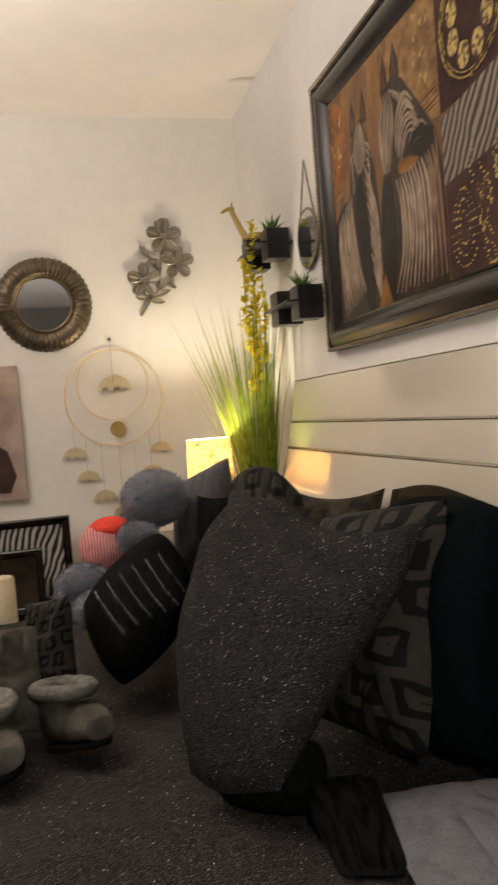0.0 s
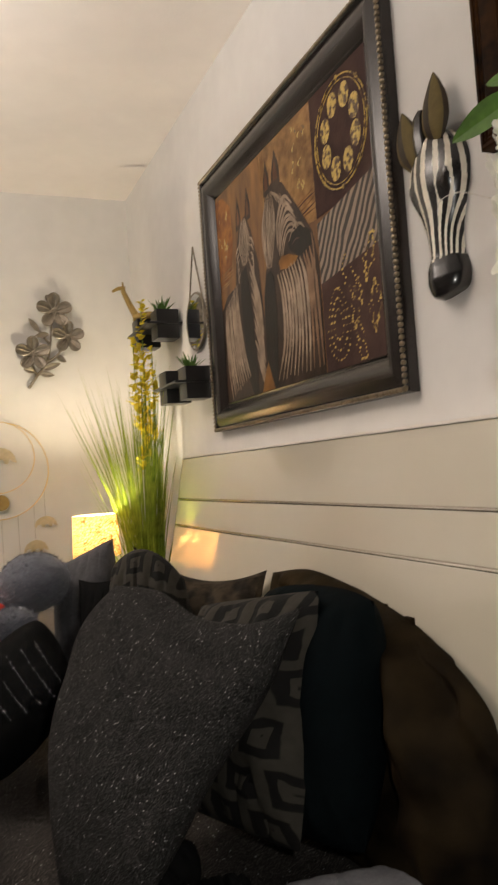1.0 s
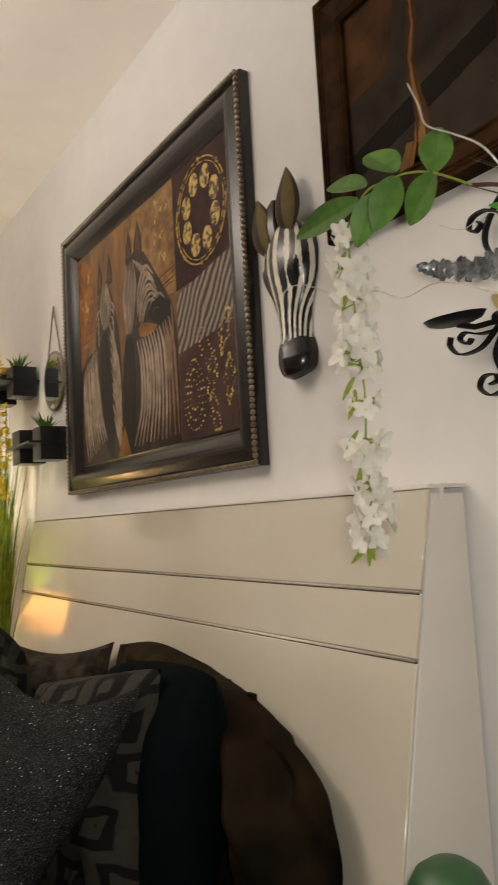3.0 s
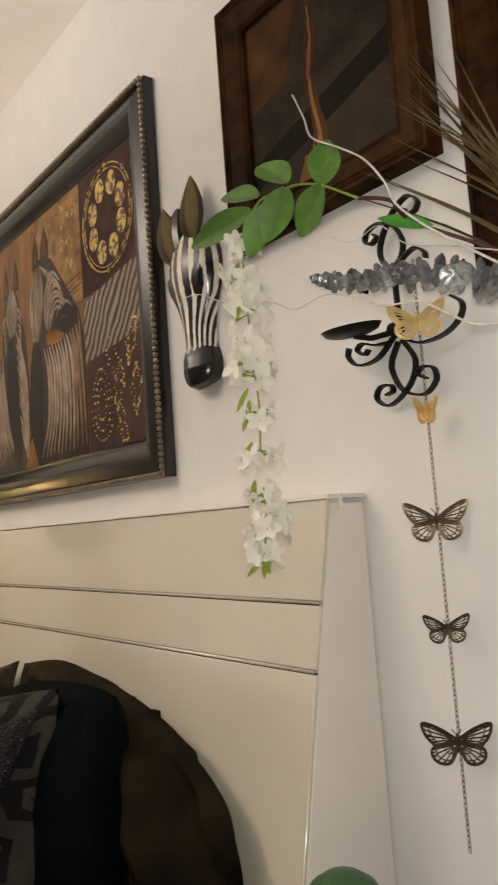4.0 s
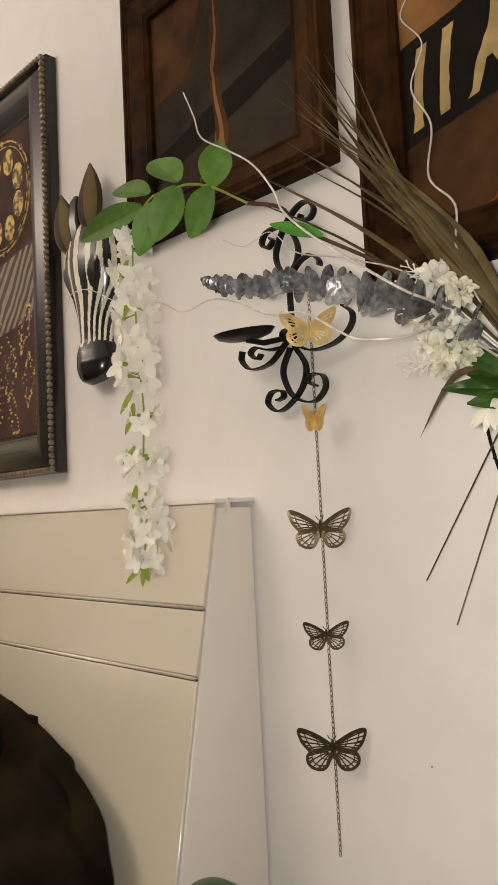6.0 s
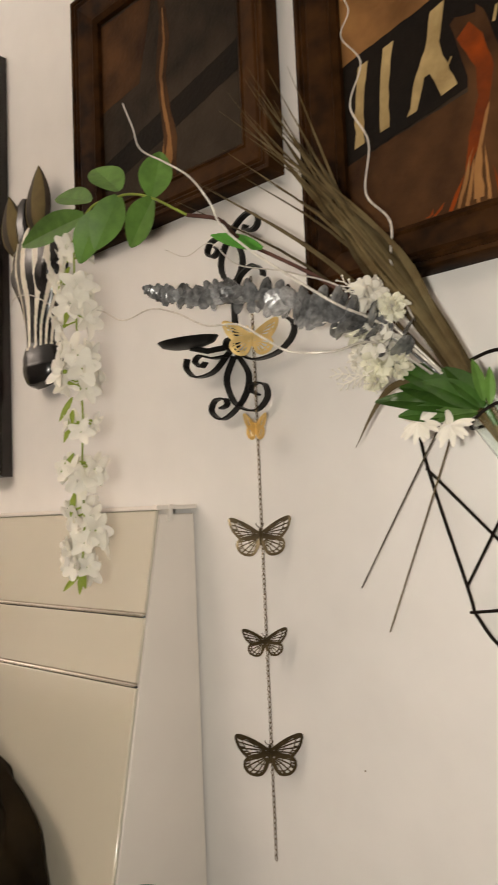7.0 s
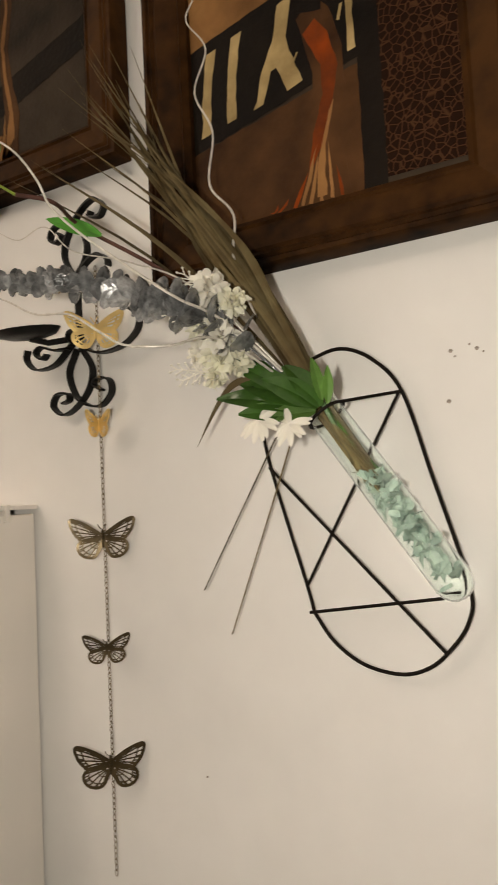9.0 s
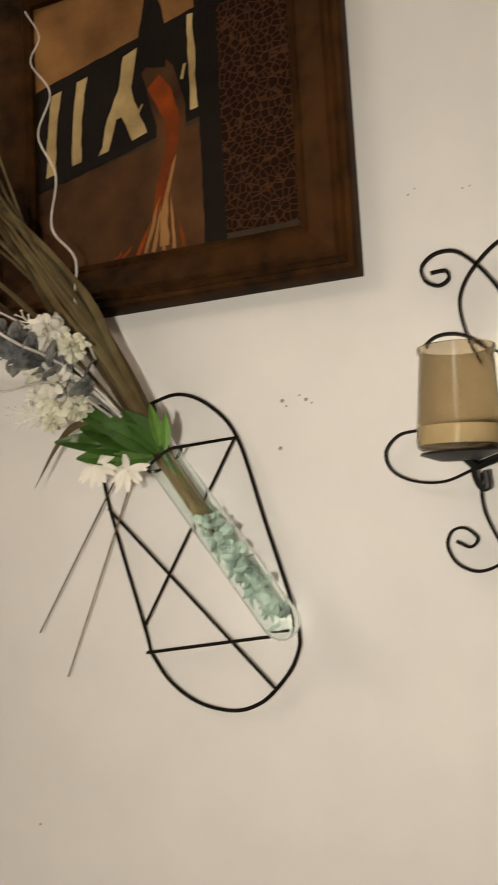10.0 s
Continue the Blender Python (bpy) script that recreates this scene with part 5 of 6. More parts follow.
# tufts of blossom along the hanging spray: height, how many, how wide, blossom size
for z, count, wide, size in ((1.478, 5, 0.020, 0.85), (1.440, 6, 0.025, 0.95), (1.400, 7, 0.025, 1.0), (1.352, 5, 0.018, 0.9), (1.322, 7, 0.026, 1.0), (1.262, 5, 0.022, 0.75), (1.216, 8, 0.025, 0.95), (1.174, 5, 0.020, 0.9), (1.136, 7, 0.026, 1.0), (1.114, 5, 0.018, 0.9)):
    p = min(rachis, key=lambda q: abs(q.z - z))
    turn = rng.uniform(0, 6.28)
    for k in range(count):
        a = turn + 2 * math.pi * k / count + rng.uniform(-0.3, 0.3)
        d = Vector((math.cos(a), math.sin(a), rng.uniform(-0.5, 0.35))).normalized()
        o = new("floret", VARIANTS[rng.randrange(6)])
        o.parent = wisteria
        o.matrix_basis = Matrix.Translation(p + d * wide * rng.uniform(0.45, 0.8) + Vector((0, 0, rng.uniform(-0.012, 0.012)))) @ d.to_track_quat("Z", "Y").to_matrix().to_4x4() @ Matrix.Scale(size * rng.uniform(0.85, 1.08), 4)
for a, b in (((0.670, 0.688, 1.100), (0.667, 0.720, 1.076)), ((0.670, 0.687, 1.102), (0.668, 0.678, 1.080)), ((0.670, 0.687, 1.102), (0.664, 0.684, 1.074))):
    part("bud", leaf(bmesh.new(), a, b, 0.008, droop=0.0), SPRIG, wisteria)
for z, dy in ((1.455, 0.006), (1.41, -0.004), (1.30, 0.010), (1.285, -0.010), (1.275, 0.002), (1.235, 0.012), (1.19, -0.008)):
    part("calyx_sprig", leaf(bmesh.new(), (0.662, 0.686, z), (0.650, 0.686 + dy, z - 0.028), 0.008, droop=0), SPRIG, wisteria)

# silver eucalyptus
eline = spline([MOUTH, (0.79, 0.355, 1.338), (0.770, 0.425, 1.370), (0.758, 0.500, 1.398), (0.748, 0.555, 1.406), (0.738, 0.600, 1.416), (0.734, 0.633, 1.430)], 11)
euc = part("eucalyptus_stem", rod(eline, 0.0013, sides=6), SILVER, bouquet, "silver glittered stem")
rng = random.Random(8)
n = len(eline)
for k in range(7, n):
    t = max(0.0, (k - 13) / (n - 14))
    size = 0.0195 * (1 - t) ** 0.7 + 0.0042
    p = eline[k]
    d = (eline[min(k + 1, n - 1)] - eline[k - 1]).normalized()
    for j in range(2 if t < 0.7 else 4):
        a = k * 1.3 + j * 3.14 + rng.uniform(-0.3, 0.3)
        s = d.orthogonal().normalized()
        s = Matrix.Rotation(a, 3, d) @ s
        q = (s + d * rng.uniform(-0.2, 0.9)).normalized()
        bm = bmesh.new()
        petal(bm, p + q * 0.001, q, d, size * 1.15, size * 1.2, cup=rng.uniform(0.0, 0.3), n=5)
        part("leaf", bm, SILVER, euc)

# white blossom heads
rng = random.Random(3)
heads = [(0.362, 1.374, 0.019), (0.341, 1.357, 0.016), (0.377, 1.334, 0.021), (0.353, 1.322, 0.020), (0.360, 1.311, 0.020), (0.343, 1.300, 0.016), (0.374, 1.310, 0.015), (0.364, 1.287, 0.014), (0.384, 1.324, 0.012)]
for k, (y, z, r) in enumerate(heads):
    bm = bmesh.new()
    c, count = Vector((0.792 + 0.008 * (k % 3), y, z)), 64
    for j in range(count):
        h = 1 - 2 * (j + 0.5) / count
        a = j * 2.39996
        d = Vector((math.sqrt(1 - h * h) * math.cos(a), math.sqrt(1 - h * h) * math.sin(a), h))
        petal(bm, c + d * r * rng.uniform(0.25, 0.6), d + Vector([rng.uniform(-0.6, 0.6) for _ in range(3)]), (rng.uniform(-1, 1), rng.uniform(-1, 1), 0.4), r * rng.uniform(0.45, 0.7), r * 0.5, cup=rng.uniform(-0.5, 0.5), n=3)
    part("blossom", bm, CREAMPETAL if k % 3 else PETAL, bouquet, "ruffled cream artificial blossom")
for y, z, r in ((0.324, 1.240, 0.025), (0.292, 1.234, 0.023)):
    bm = bmesh.new()
    for j in range(11):
        a = 2 * math.pi * j / 11 + rng.uniform(-0.2, 0.2)
        petal(bm, (0.815, y, z), (0.4 * math.cos(a) - 0.2, math.sin(a), 0.75 * math.cos(a) - 0.40), (-0.8, -0.3, 0.5), r * rng.uniform(0.75, 1.1), r * 0.30, cup=rng.uniform(-0.3, 0.0), n=5)
    part("blossom", bm, PETAL, bouquet, "white artificial daisy with narrow petals")
# pale branching sprigs
for base, tip in (((0.79, 0.355, 1.360), (0.785, 0.385, 1.390)), ((0.785, 0.378, 1.338), (0.77, 0.418, 1.370)), ((0.785, 0.385, 1.340), (0.78, 0.405, 1.378)), ((0.79, 0.363, 1.290), (0.785, 0.400, 1.297)), ((0.79, 0.36, 1.295), (0.785, 0.392, 1.285))):
    a, b = Vector(base), Vector(tip)
    bm = tube(bmesh.new(), [a, b], 0.0008, sides=4)
    s = (b - a).cross(Vector((-0.7, -0.7, 0))).normalized()
    for k in range(1, 6):
        q = a.lerp(b, k / 5)
        for sg in (-1, 1):
            e = q + (b - a) * 0.18 + s * sg * 0.010 * (1.2 - k / 6)
            tube(bm, [q, e], 0.0007, sides=4)
            lathe(bm, [(0, -0.0016), (0.0016, 0), (0, 0.0016)], 5, e)
    part("sprig", bm, PETAL, bouquet)
# collar of green leaves
for base, tip, w, dx in (((0.275, 1.252), (0.362, 1.312), 0.026, -0.012), ((0.280, 1.250), (0.330, 1.314), 0.030, 0.0), ((0.285, 1.248), (0.371, 1.283), 0.030, -0.016), ((0.285, 1.246), (0.347, 1.252), 0.028, -0.012), ((0.270, 1.250), (0.296, 1.300), 0.030, 0.006), ((0.275, 1.246), (0.318, 1.244), 0.024, -0.008), ((0.282, 1.252), (0.345, 1.292), 0.034, -0.006), ((0.272, 1.250), (0.312, 1.286), 0.032, -0.014), ((0.262, 1.252), (0.258, 1.288), 0.012, 0.012), ((0.268, 1.256), (0.276, 1.300), 0.014, 0.016)):
    part("collar_leaf", leaf(bmesh.new(), (0.836, *base), (0.822 + dx, *tip), w, normal=(-0.7, -0.5 - 10 * dx, 0.4), droop=0.10 + 0.22 * (w > 0.028), n=10), DARKLEAF if w > 0.025 else LEAF, bouquet, "glossy green leaf")
rng = random.Random(31)
for k in range(9):
    a = TUBE @ Vector((rng.uniform(-0.011, 0.011), rng.uniform(-0.011, 0.011), 0.225))
    b = TUBE @ Vector((rng.uniform(-0.008, 0.008), rng.uniform(-0.008, 0.008), 0.12 + 0.02 * (k % 4)))
    part("stalk", rod([a, a.lerp(b, 0.5), b], 0.0030 if k % 2 else 0.0022, sides=6, taper=lambda t: 1.2 - 0.5 * t), DARKLEAF if k % 2 else REED, bouquet)
bm = bmesh.new()
for k in range(6):
    petal(bm, TUBE @ Vector((-0.004, -0.010, 0.150)), TUBE.to_3x3() @ Vector((math.cos(k), -0.4, math.sin(k))), (0, 0, 1), 0.012, 0.009)
part("blossom", bm, PETAL, bouquet, "white blossom inside the tube")


# --- candle sconce with jar ---
def scroll_sconce():
    ob = root("candle_sconce", pose(0, 0, 0), "thin black scrolled wire sconce holding a candle jar", "wall sconce")

    def at(a, b, x=0.915):
        px, py = 660 + a / 2.32, 400 + b / 2.32
        return (x, 0.015 - 0.00053 * (px - 745) + 0.0000415 * (py - 480), 1.413 - 0.000548 * (py - 480) - 0.00008 * (px - 745))

    lines = [[(240, 195), (300, 186), (312, 222), (270, 248), (215, 225), (203, 168), (255, 116), (335, 104), (410, 148), (470, 208), (520, 275), (560, 370)],
             [(600, 20), (514, 68), (440, 140), (378, 235), (358, 330), (388, 450), (450, 560)],
             [(215, 500), (258, 462), (320, 446), (395, 458), (520, 520)],
             [(560, 830), (400, 815), (180, 850), (100, 880), (55, 950), (85, 1022), (180, 1056), (300, 1046), (420, 985), (500, 950)],
             [(345, 1280), (402, 1296), (428, 1258), (380, 1224), (328, 1242), (311, 1302), (350, 1366), (430, 1388), (514, 1350), (570, 1280)],
             [(445, 1000), (444, 1080), (462, 1165), (514, 1262), (590, 1360)]]
    for k, pts in enumerate(lines):
        for flip in (0, 1):
            q = [at(1200 - a if flip else a, b) for a, b in pts]
            part("scroll", tube(bmesh.new(), spline(q, 6), 0, flat=(0.0055, 0.0026, (1, 0, 0))), WIRE, ob)
    part("upright", rod([at(600, 20), at(600, 1360)], 0.003, sides=6), WIRE, ob)
    part("drop_loop", rod(spline([at(435, 930, 0.90), at(418, 985, 0.90), at(440, 1050, 0.90), at(470, 1055, 0.90), at(462, 990, 0.90)], 5), 0.003, sides=6), IRON, ob)
    c = Vector((0.868, -0.013, 1.229))
    part("candle_plate", turned([(0, -0.006), (0.018, -0.006), (0.032, -0.001), (0.035, 0.0), (0.034, 0.002), (0, 0.001)], 28, c), IRON, ob, "dark candle dish")
    part("bracket", rod([c, c + Vector((0.02, -0.01, -0.012)), (0.915, -0.052, 1.228)], 0.004, sides=6), IRON, ob)
    jar = root("candle_jar", Matrix.Translation(c + Vector((0, 0, 0.0025))) @ pose(0, 0, 0, 2, 0, 0), "clear glass jar with a half-burnt cream candle", "candle")
    g = part("jar_glass", turned([(0, 0), (0.033, 0), (0.0365, 0.003), (0.0375, 0.010), (0.0325, 0.086), (0.0345, 0.090), (0.0345, 0.093), (0.0318, 0.093), (0.0308, 0.086), (0.0355, 0.012), (0.034, 0.005), (0, 0.004)], 40), SMOKE, jar)
    g.visible_shadow = False
    part("wax", turned([(0, 0.0045), (0.0335, 0.0055), (0.0348, 0.012), (0.0343, 0.022), (0.030, 0.0205), (0, 0.019)], 32), WAX, jar, "cream candle wax")
    part("wick", rod([(0, 0, 0.019), (0.001, 0, 0.026)], 0.0008, sides=5), BLACKCLOTH, jar)


SMOKE = bpy.data.materials.new("smoked_jar_glass")
SMOKE.use_nodes = True
gp = SMOKE.node_tree.nodes["Principled BSDF"]
gp.inputs["Base Color"].default_value = (0.53, 0.465, 0.355, 1)
gp.inputs["Roughness"].default_value = 0.2
gp.inputs["Transmission Weight"].default_value = 1.0
gp.inputs["IOR"].default_value = 1.1
WAX = material("cream_wax", (0.62, 0.54, 0.38), 0.6, vary=0.12, scale=60, bump=0.05, subsurface=0.3)
scroll_sconce()

# nail holes and chips
for y, z, r in ((0.169, 1.302, 0.0019), (0.143, 1.301, 0.0018), (0.174, 1.252, 0.0020), (0.165, 1.296, 0.0010), (0.49, 0.843, 0.0013), (0.150, 1.306, 0.0010), (0.137, 1.297, 0.0010), (0.023, 1.498, 0.0009), (0.016, 1.503, 0.0008), (-0.03, 1.494, 0.0009), (-0.037, 1.495, 0.0008)):
    tagged(part("nail_hole", turned([(0, 0.0004), (r * 0.45, 0.0005), (r * 0.75, 0.0009), (r * 1.15, 0.0002)], 10), DENT, m=east(y, z)), kind="structure")


# --- north wall ---
MATGOLD = material("matt_gold", (0.40, 0.28, 0.10), 0.42, 0.6, vary=0.2, scale=50, bump=0.05)
def fluted_mirror():
    ob = root("round_mirror", north(0.008, 1.612, 0.0), "round mirror with a wide fluted antique bronze rim", "mirror")
    bm = bmesh.new()
    seg = 200
    rows = []
    for r, z in ([(p[0], p[1]) for p in spline([(0.122, 0.020, 0), (0.14, 0.030, 0), (0.165, 0.034, 0), (0.19, 0.026, 0), (0.205, 0.008, 0), (0.206, 0.0, 0)], 3)]):
        rows.append([bm.verts.new(((r + (0.004 if r > 0.19 and k % 4 < 2 else 0)) * math.cos(2 * math.pi * k / seg), (r + (0.004 if r > 0.19 and k % 4 < 2 else 0)) * math.sin(2 * math.pi * k / seg), z + (0.006 if k % 4 < 2 and 0.13 < r < 0.2 else 0))) for k in range(seg)])
    for a, b in zip(rows, rows[1:]):
        for k in range(seg):
            bm.faces.new((a[k], a[(k + 1) % seg], b[(k + 1) % seg], b[k]))
    part("fluted_rim", bm, RIM, ob)
    part("inner_ring", rod([(0.121 * math.cos(a * 0.1309), 0.121 * math.sin(a * 0.1309), 0.022) for a in range(48)], 0.006, sides=8, closed=True), BRASS, ob)
    part("mirror_glass", turned([(0, 0.014), (0.12, 0.014), (0.12, 0.006), (0, 0.006)], 48), MIRROR, ob)


RIM = material("bronze_rim", (0.16, 0.125, 0.085), 0.35, 0.85, vary=0.4, scale=40, bump=0.1)
fluted_mirror()


def metal_flowers():
    ob = root("metal_flowers", north(0.0, 0.0, 0.0), "pewter-coloured metal flower branch wall ornament", "wall ornament")
    for c, r in (((0.56, 1.895), 0.082), ((0.615, 1.775), 0.075), ((0.455, 1.70), 0.078)):
        for k in range(5):
            a = 2 * math.pi * k / 5 + 0.3
            d = Vector((math.cos(a), math.sin(a), 0.12))
            bm = bmesh.new()
            petal(bm, Vector((*c, 0.020)) + d * 0.012, d, (0, 0, 1), r * 0.84, r * 0.60, cup=0.1, n=6)
            rim = [Vector((*c, 0.026)) + Matrix.Rotation(a, 3, "Z") @ Vector((r * (0.55 + 0.42 * math.cos(t)), r * 0.29 * math.sin(t) * (1.0 + 0.25 * math.cos(t)), 0.10 * r)) for t in [2 * math.pi * q / 18 for q in range(18)]]
            tube(bm, rim, 0.0042, sides=5, closed=True)
            tube(bm, spline([Vector((*c, 0.026)) + d * 0.014, Vector((*c, 0.03)) + d * r * 0.85], 3), 0.003, sides=5)
            part("petal", bm, PEWTER, ob)
        part("flower_centre", turned([(0, 0.036), (0.009, 0.034), (0.013, 0.026), (0.012, 0.016), (0, 0.014)], 14, (*c, 0)), PEWTER, ob)
    for pts in ([(0.43, 1.545), (0.47, 1.60), (0.515, 1.66), (0.535, 1.74), (0.55, 1.85)], [(0.515, 1.66), (0.56, 1.69), (0.60, 1.74)], [(0.47, 1.60), (0.455, 1.64), (0.455, 1.68)], [(0.535, 1.74), (0.50, 1.79), (0.47, 1.84)]):
        part("stem", rod(spline([(x, z, 0.014) for x, z in pts], 5), 0.006, sides=6, taper=lambda t: 1.3 - 0.6 * t), PEWTER, ob)
    for a, b in (((0.50, 1.63), (0.575, 1.655)), ((0.48, 1.61), (0.545, 1.60)), ((0.49, 1.80), (0.445, 1.86)), ((0.53, 1.79), (0.47, 1.78)), ((0.56, 1.69), (0.60, 1.66)), ((0.53, 1.97), (0.545, 1.93)), ((0.46, 1.62), (0.41, 1.63))):
        part("leaf", leaf(bmesh.new(), (*a, 0.016), (*b, 0.022), 0.032, normal=(0, 0, 1), droop=0), PEWTER, ob)


metal_flowers()


def elephant(bm, x, y, s, z=0.0):
    """A small flat elephant cut-out: plain domed body with a trunk."""
    pts = [(-0.50, -0.16), (-0.40, -0.16), (-0.36, -0.06), (-0.22, -0.03), (-0.16, -0.16), (-0.06, -0.16), (-0.02, -0.04), (0.12, -0.04), (0.16, -0.16), (0.26, -0.16), (0.30, -0.03), (0.38, -0.10), (0.50, -0.15), (0.46, 0.04), (0.36, 0.20), (0.18, 0.30), (0.0, 0.33), (-0.20, 0.28), (-0.38, 0.16), (-0.47, 0.0)]
    top = [bm.verts.new((x + a * s, y + b * s, z + 0.001)) for a, b in pts]
    low = [bm.verts.new((x + a * s, y + b * s, z)) for a, b in pts]
    f = bm.faces.new(top)
    f.normal_update()
    bmesh.ops.triangulate(bm, faces=[f], ngon_method="EAR_CLIP")
    for i in range(len(pts)):
        bm.faces.new((top[i], top[(i + 1) % len(pts)], low[(i + 1) % len(pts)], low[i]))
    return bm


def hoop_mobile():
    ob = root("hoop_mobile", north(0.0, 0.0, 0.0), "double gold hoop wall hanging with small elephant charms", "wall hanging")
    ringed = lambda cx, cy, r, z: [(cx + r * math.cos(a * 0.0982), cy + r * math.sin(a * 0.0982), z) for a in range(64)]
    part("hoop", rod(ringed(0.277, 1.182, 0.216, 0.016), 0.0022, sides=6, closed=True), GOLD, ob)
    part("hoop", rod(ringed(0.277, 1.240, 0.158, 0.022), 0.0018, sides=6, closed=True), GOLD, ob)
    part("cord", rod([(0.278, 1.25, 0.02), (0.278, 1.44, 0.012)], 0.001, sides=4), BRASS, ob)
    part("hook", turned([(0, 0.012), (0.007, 0.010), (0.008, 0), (0, 0)], 10, (0.278, 1.445, 0.002)), BRASS, ob)
    part("moon_disc", turned([(0, 0.024), (0.034, 0.024), (0.035, 0.021), (0, 0.020)], 28, (0.283, 1.04, 0)), MATGOLD, ob)
    for x, y, s in ((0.283, 1.235, 0.15), (0.085, 0.935, 0.115), (0.135, 0.83, 0.105), (0.20, 0.735, 0.11), (0.28, 0.66, 0.10), (0.35, 0.735, 0.10), (0.42, 0.83, 0.105), (0.468, 0.935, 0.10)):
        part("elephant_charm", elephant(bmesh.new(), x, y, s, 0.018), CHARM, ob, smooth=False)
        if y < 1.2:
            top = 1.182 - math.sqrt(max(0.0, 0.216 ** 2 - (x - 0.277) ** 2))
            part("cord", rod([(x, y + 0.03, 0.018), (x, top, 0.017)], 0.0007, sides=4), BRASS, ob)


hoop_mobile()
canvas = tagged(part("canvas_print", boxed(-0.62, -0.132, 0.765, 1.350, 0.001, 0.03, bevel=0.004), ART_PINK, m=north(0, 0) @ pose(0, 0, 0)), "faded pink canvas print hanging on the wall", "picture")
part("dark_shape", slab([(-0.62, 0.80), (-0.20, 0.80), (-0.17, 0.87), (-0.20, 0.98), (-0.28, 1.04), (-0.62, 1.1)], 0.0335), ART_PLUM, canvas, smooth=False)

chest = root("low_chest", pose(0, 0, 0), "low dark chest against the far wall", "chest")
part("body", boxed(-1.3, 0.18, 2.92, 3.49, 0.02, 0.285, bevel=0.006), EBONY, chest)
part("top", boxed(-1.32, 0.20, 2.90, 3.50, 0.285, 0.310, bevel=0.004), EBONY, chest)


def standing_frame(x0, x1, h, y, mat, label, border):
    w = x1 - x0
    ob = root("photo_frame", Matrix.Translation(((x0 + x1) / 2, y, 0.311 + h / 2)) @ Matrix(((1, 0, 0, 0), (0, 0, -1, 0), (0, 1, 0, 0), (0, 0, 0, 1))), label, "picture frame")
    rails(ob, w, h, [(0, -0.01), (0, 0.012), (0.006, 0.016), (border - 0.006, 0.012), (border, 0.006), (border, -0.01)], EBONY)
    part("print", boxed(-w / 2 + border - 0.002, w / 2 - border + 0.002, -h / 2 + border - 0.002, h / 2 - border + 0.002, -0.008, 0.004), mat, ob, smooth=False)


standing_frame(-0.52, 0.034, 0.375, 3.40, ZEBRA_PRINT, "black framed zebra-stripe print standing on the chest", 0.035)
standing_frame(-0.40, -0.085, 0.268, 3.26, ART_CHAR, "smaller black photo frame standing before the striped print", 0.03)
tagged(part("pillar_candle", turned([(0, 0), (0.048, 0), (0.05, 0.004), (0.05, 0.205), (0.044, 0.214), (0.03, 0.206), (0, 0.204)], 32, (-0.235, 3.0, 0.311)), WAX), "cream pillar candle standing on the chest", "candle")

# --- nightstand with lamp ---
stand = root("nightstand", pose(0, 0, 0), "dark nightstand beside the bed under the lamp", "nightstand")
part("body", boxed(0.40, 0.90, 2.84, 3.48, 0.0, 0.53, bevel=0.004), EBONY, stand)
part("top", boxed(0.385, 0.915, 2.82, 3.49, 0.53, 0.555, bevel=0.004), EBONY, stand)


def shade_material():
    m = bpy.data.materials.new("woven_shade")
    m.use_nodes = True
    n, l = m.node_tree.nodes, m.node_tree.links
    n.remove(n["Principled BSDF"])
    at, v = n.new("ShaderNodeTexCoord"), n.new("ShaderNodeTexVoronoi")
    v.feature = "DISTANCE_TO_EDGE"
    v.inputs["Scale"].default_value = 95
    l.new(at.outputs["Object"], v.inputs["Vector"])
    r = n.new("ShaderNodeMapRange")
    r.inputs[1].default_value, r.inputs[2].default_value = 0.03, 0.20
    l.new(v.outputs["Distance"], r.inputs[0])
    mix = n.new("ShaderNodeMix")
    mix.data_type = "RGBA"
    mix.inputs[6].default_value, mix.inputs[7].default_value = (0.22, 0.10, 0.025, 1), (0.86, 0.70, 0.44, 1)
    l.new(r.outputs[0], mix.inputs[0])
    a, b, s = n.new("ShaderNodeBsdfDiffuse"), n.new("ShaderNodeBsdfTranslucent"), n.new("ShaderNodeMixShader")
    s.inputs[0].default_value = 0.35
    l.new(mix.outputs[2], a.inputs[0]), l.new(mix.outputs[2], b.inputs[0])
    l.new(a.outputs[0], s.inputs[1]), l.new(b.outputs[0], s.inputs[2])
    l.new(s.outputs[0], n["Material Output"].inputs[0])
    return m


table_lamp = root("table_lamp", pose(0.592, 2.98, 0.556) @ Matrix.Scale(0.945, 4), "lit table lamp with a woven amber drum shade", "lamp")
part("shade", turned([(0.098, 0.275), (0.092, 0.445), (0.0905, 0.445), (0.0965, 0.275)], 48), shade_material(), table_lamp, "glowing amber woven shade")
part("base", turned([(0, 0), (0.055, 0), (0.058, 0.008), (0.03, 0.02), (0.016, 0.05), (0.028, 0.12), (0.02, 0.2), (0.008, 0.23), (0.008, 0.30), (0, 0.30)], 28), BRASS, table_lamp)
for k in range(3):
    a = 2 * math.pi * k / 3
    part("shade_spoke", rod([(0, 0, 0.29), (0.0955 * math.cos(a), 0.0955 * math.sin(a), 0.29)], 0.0015, sides=5), BRASS, table_lamp)

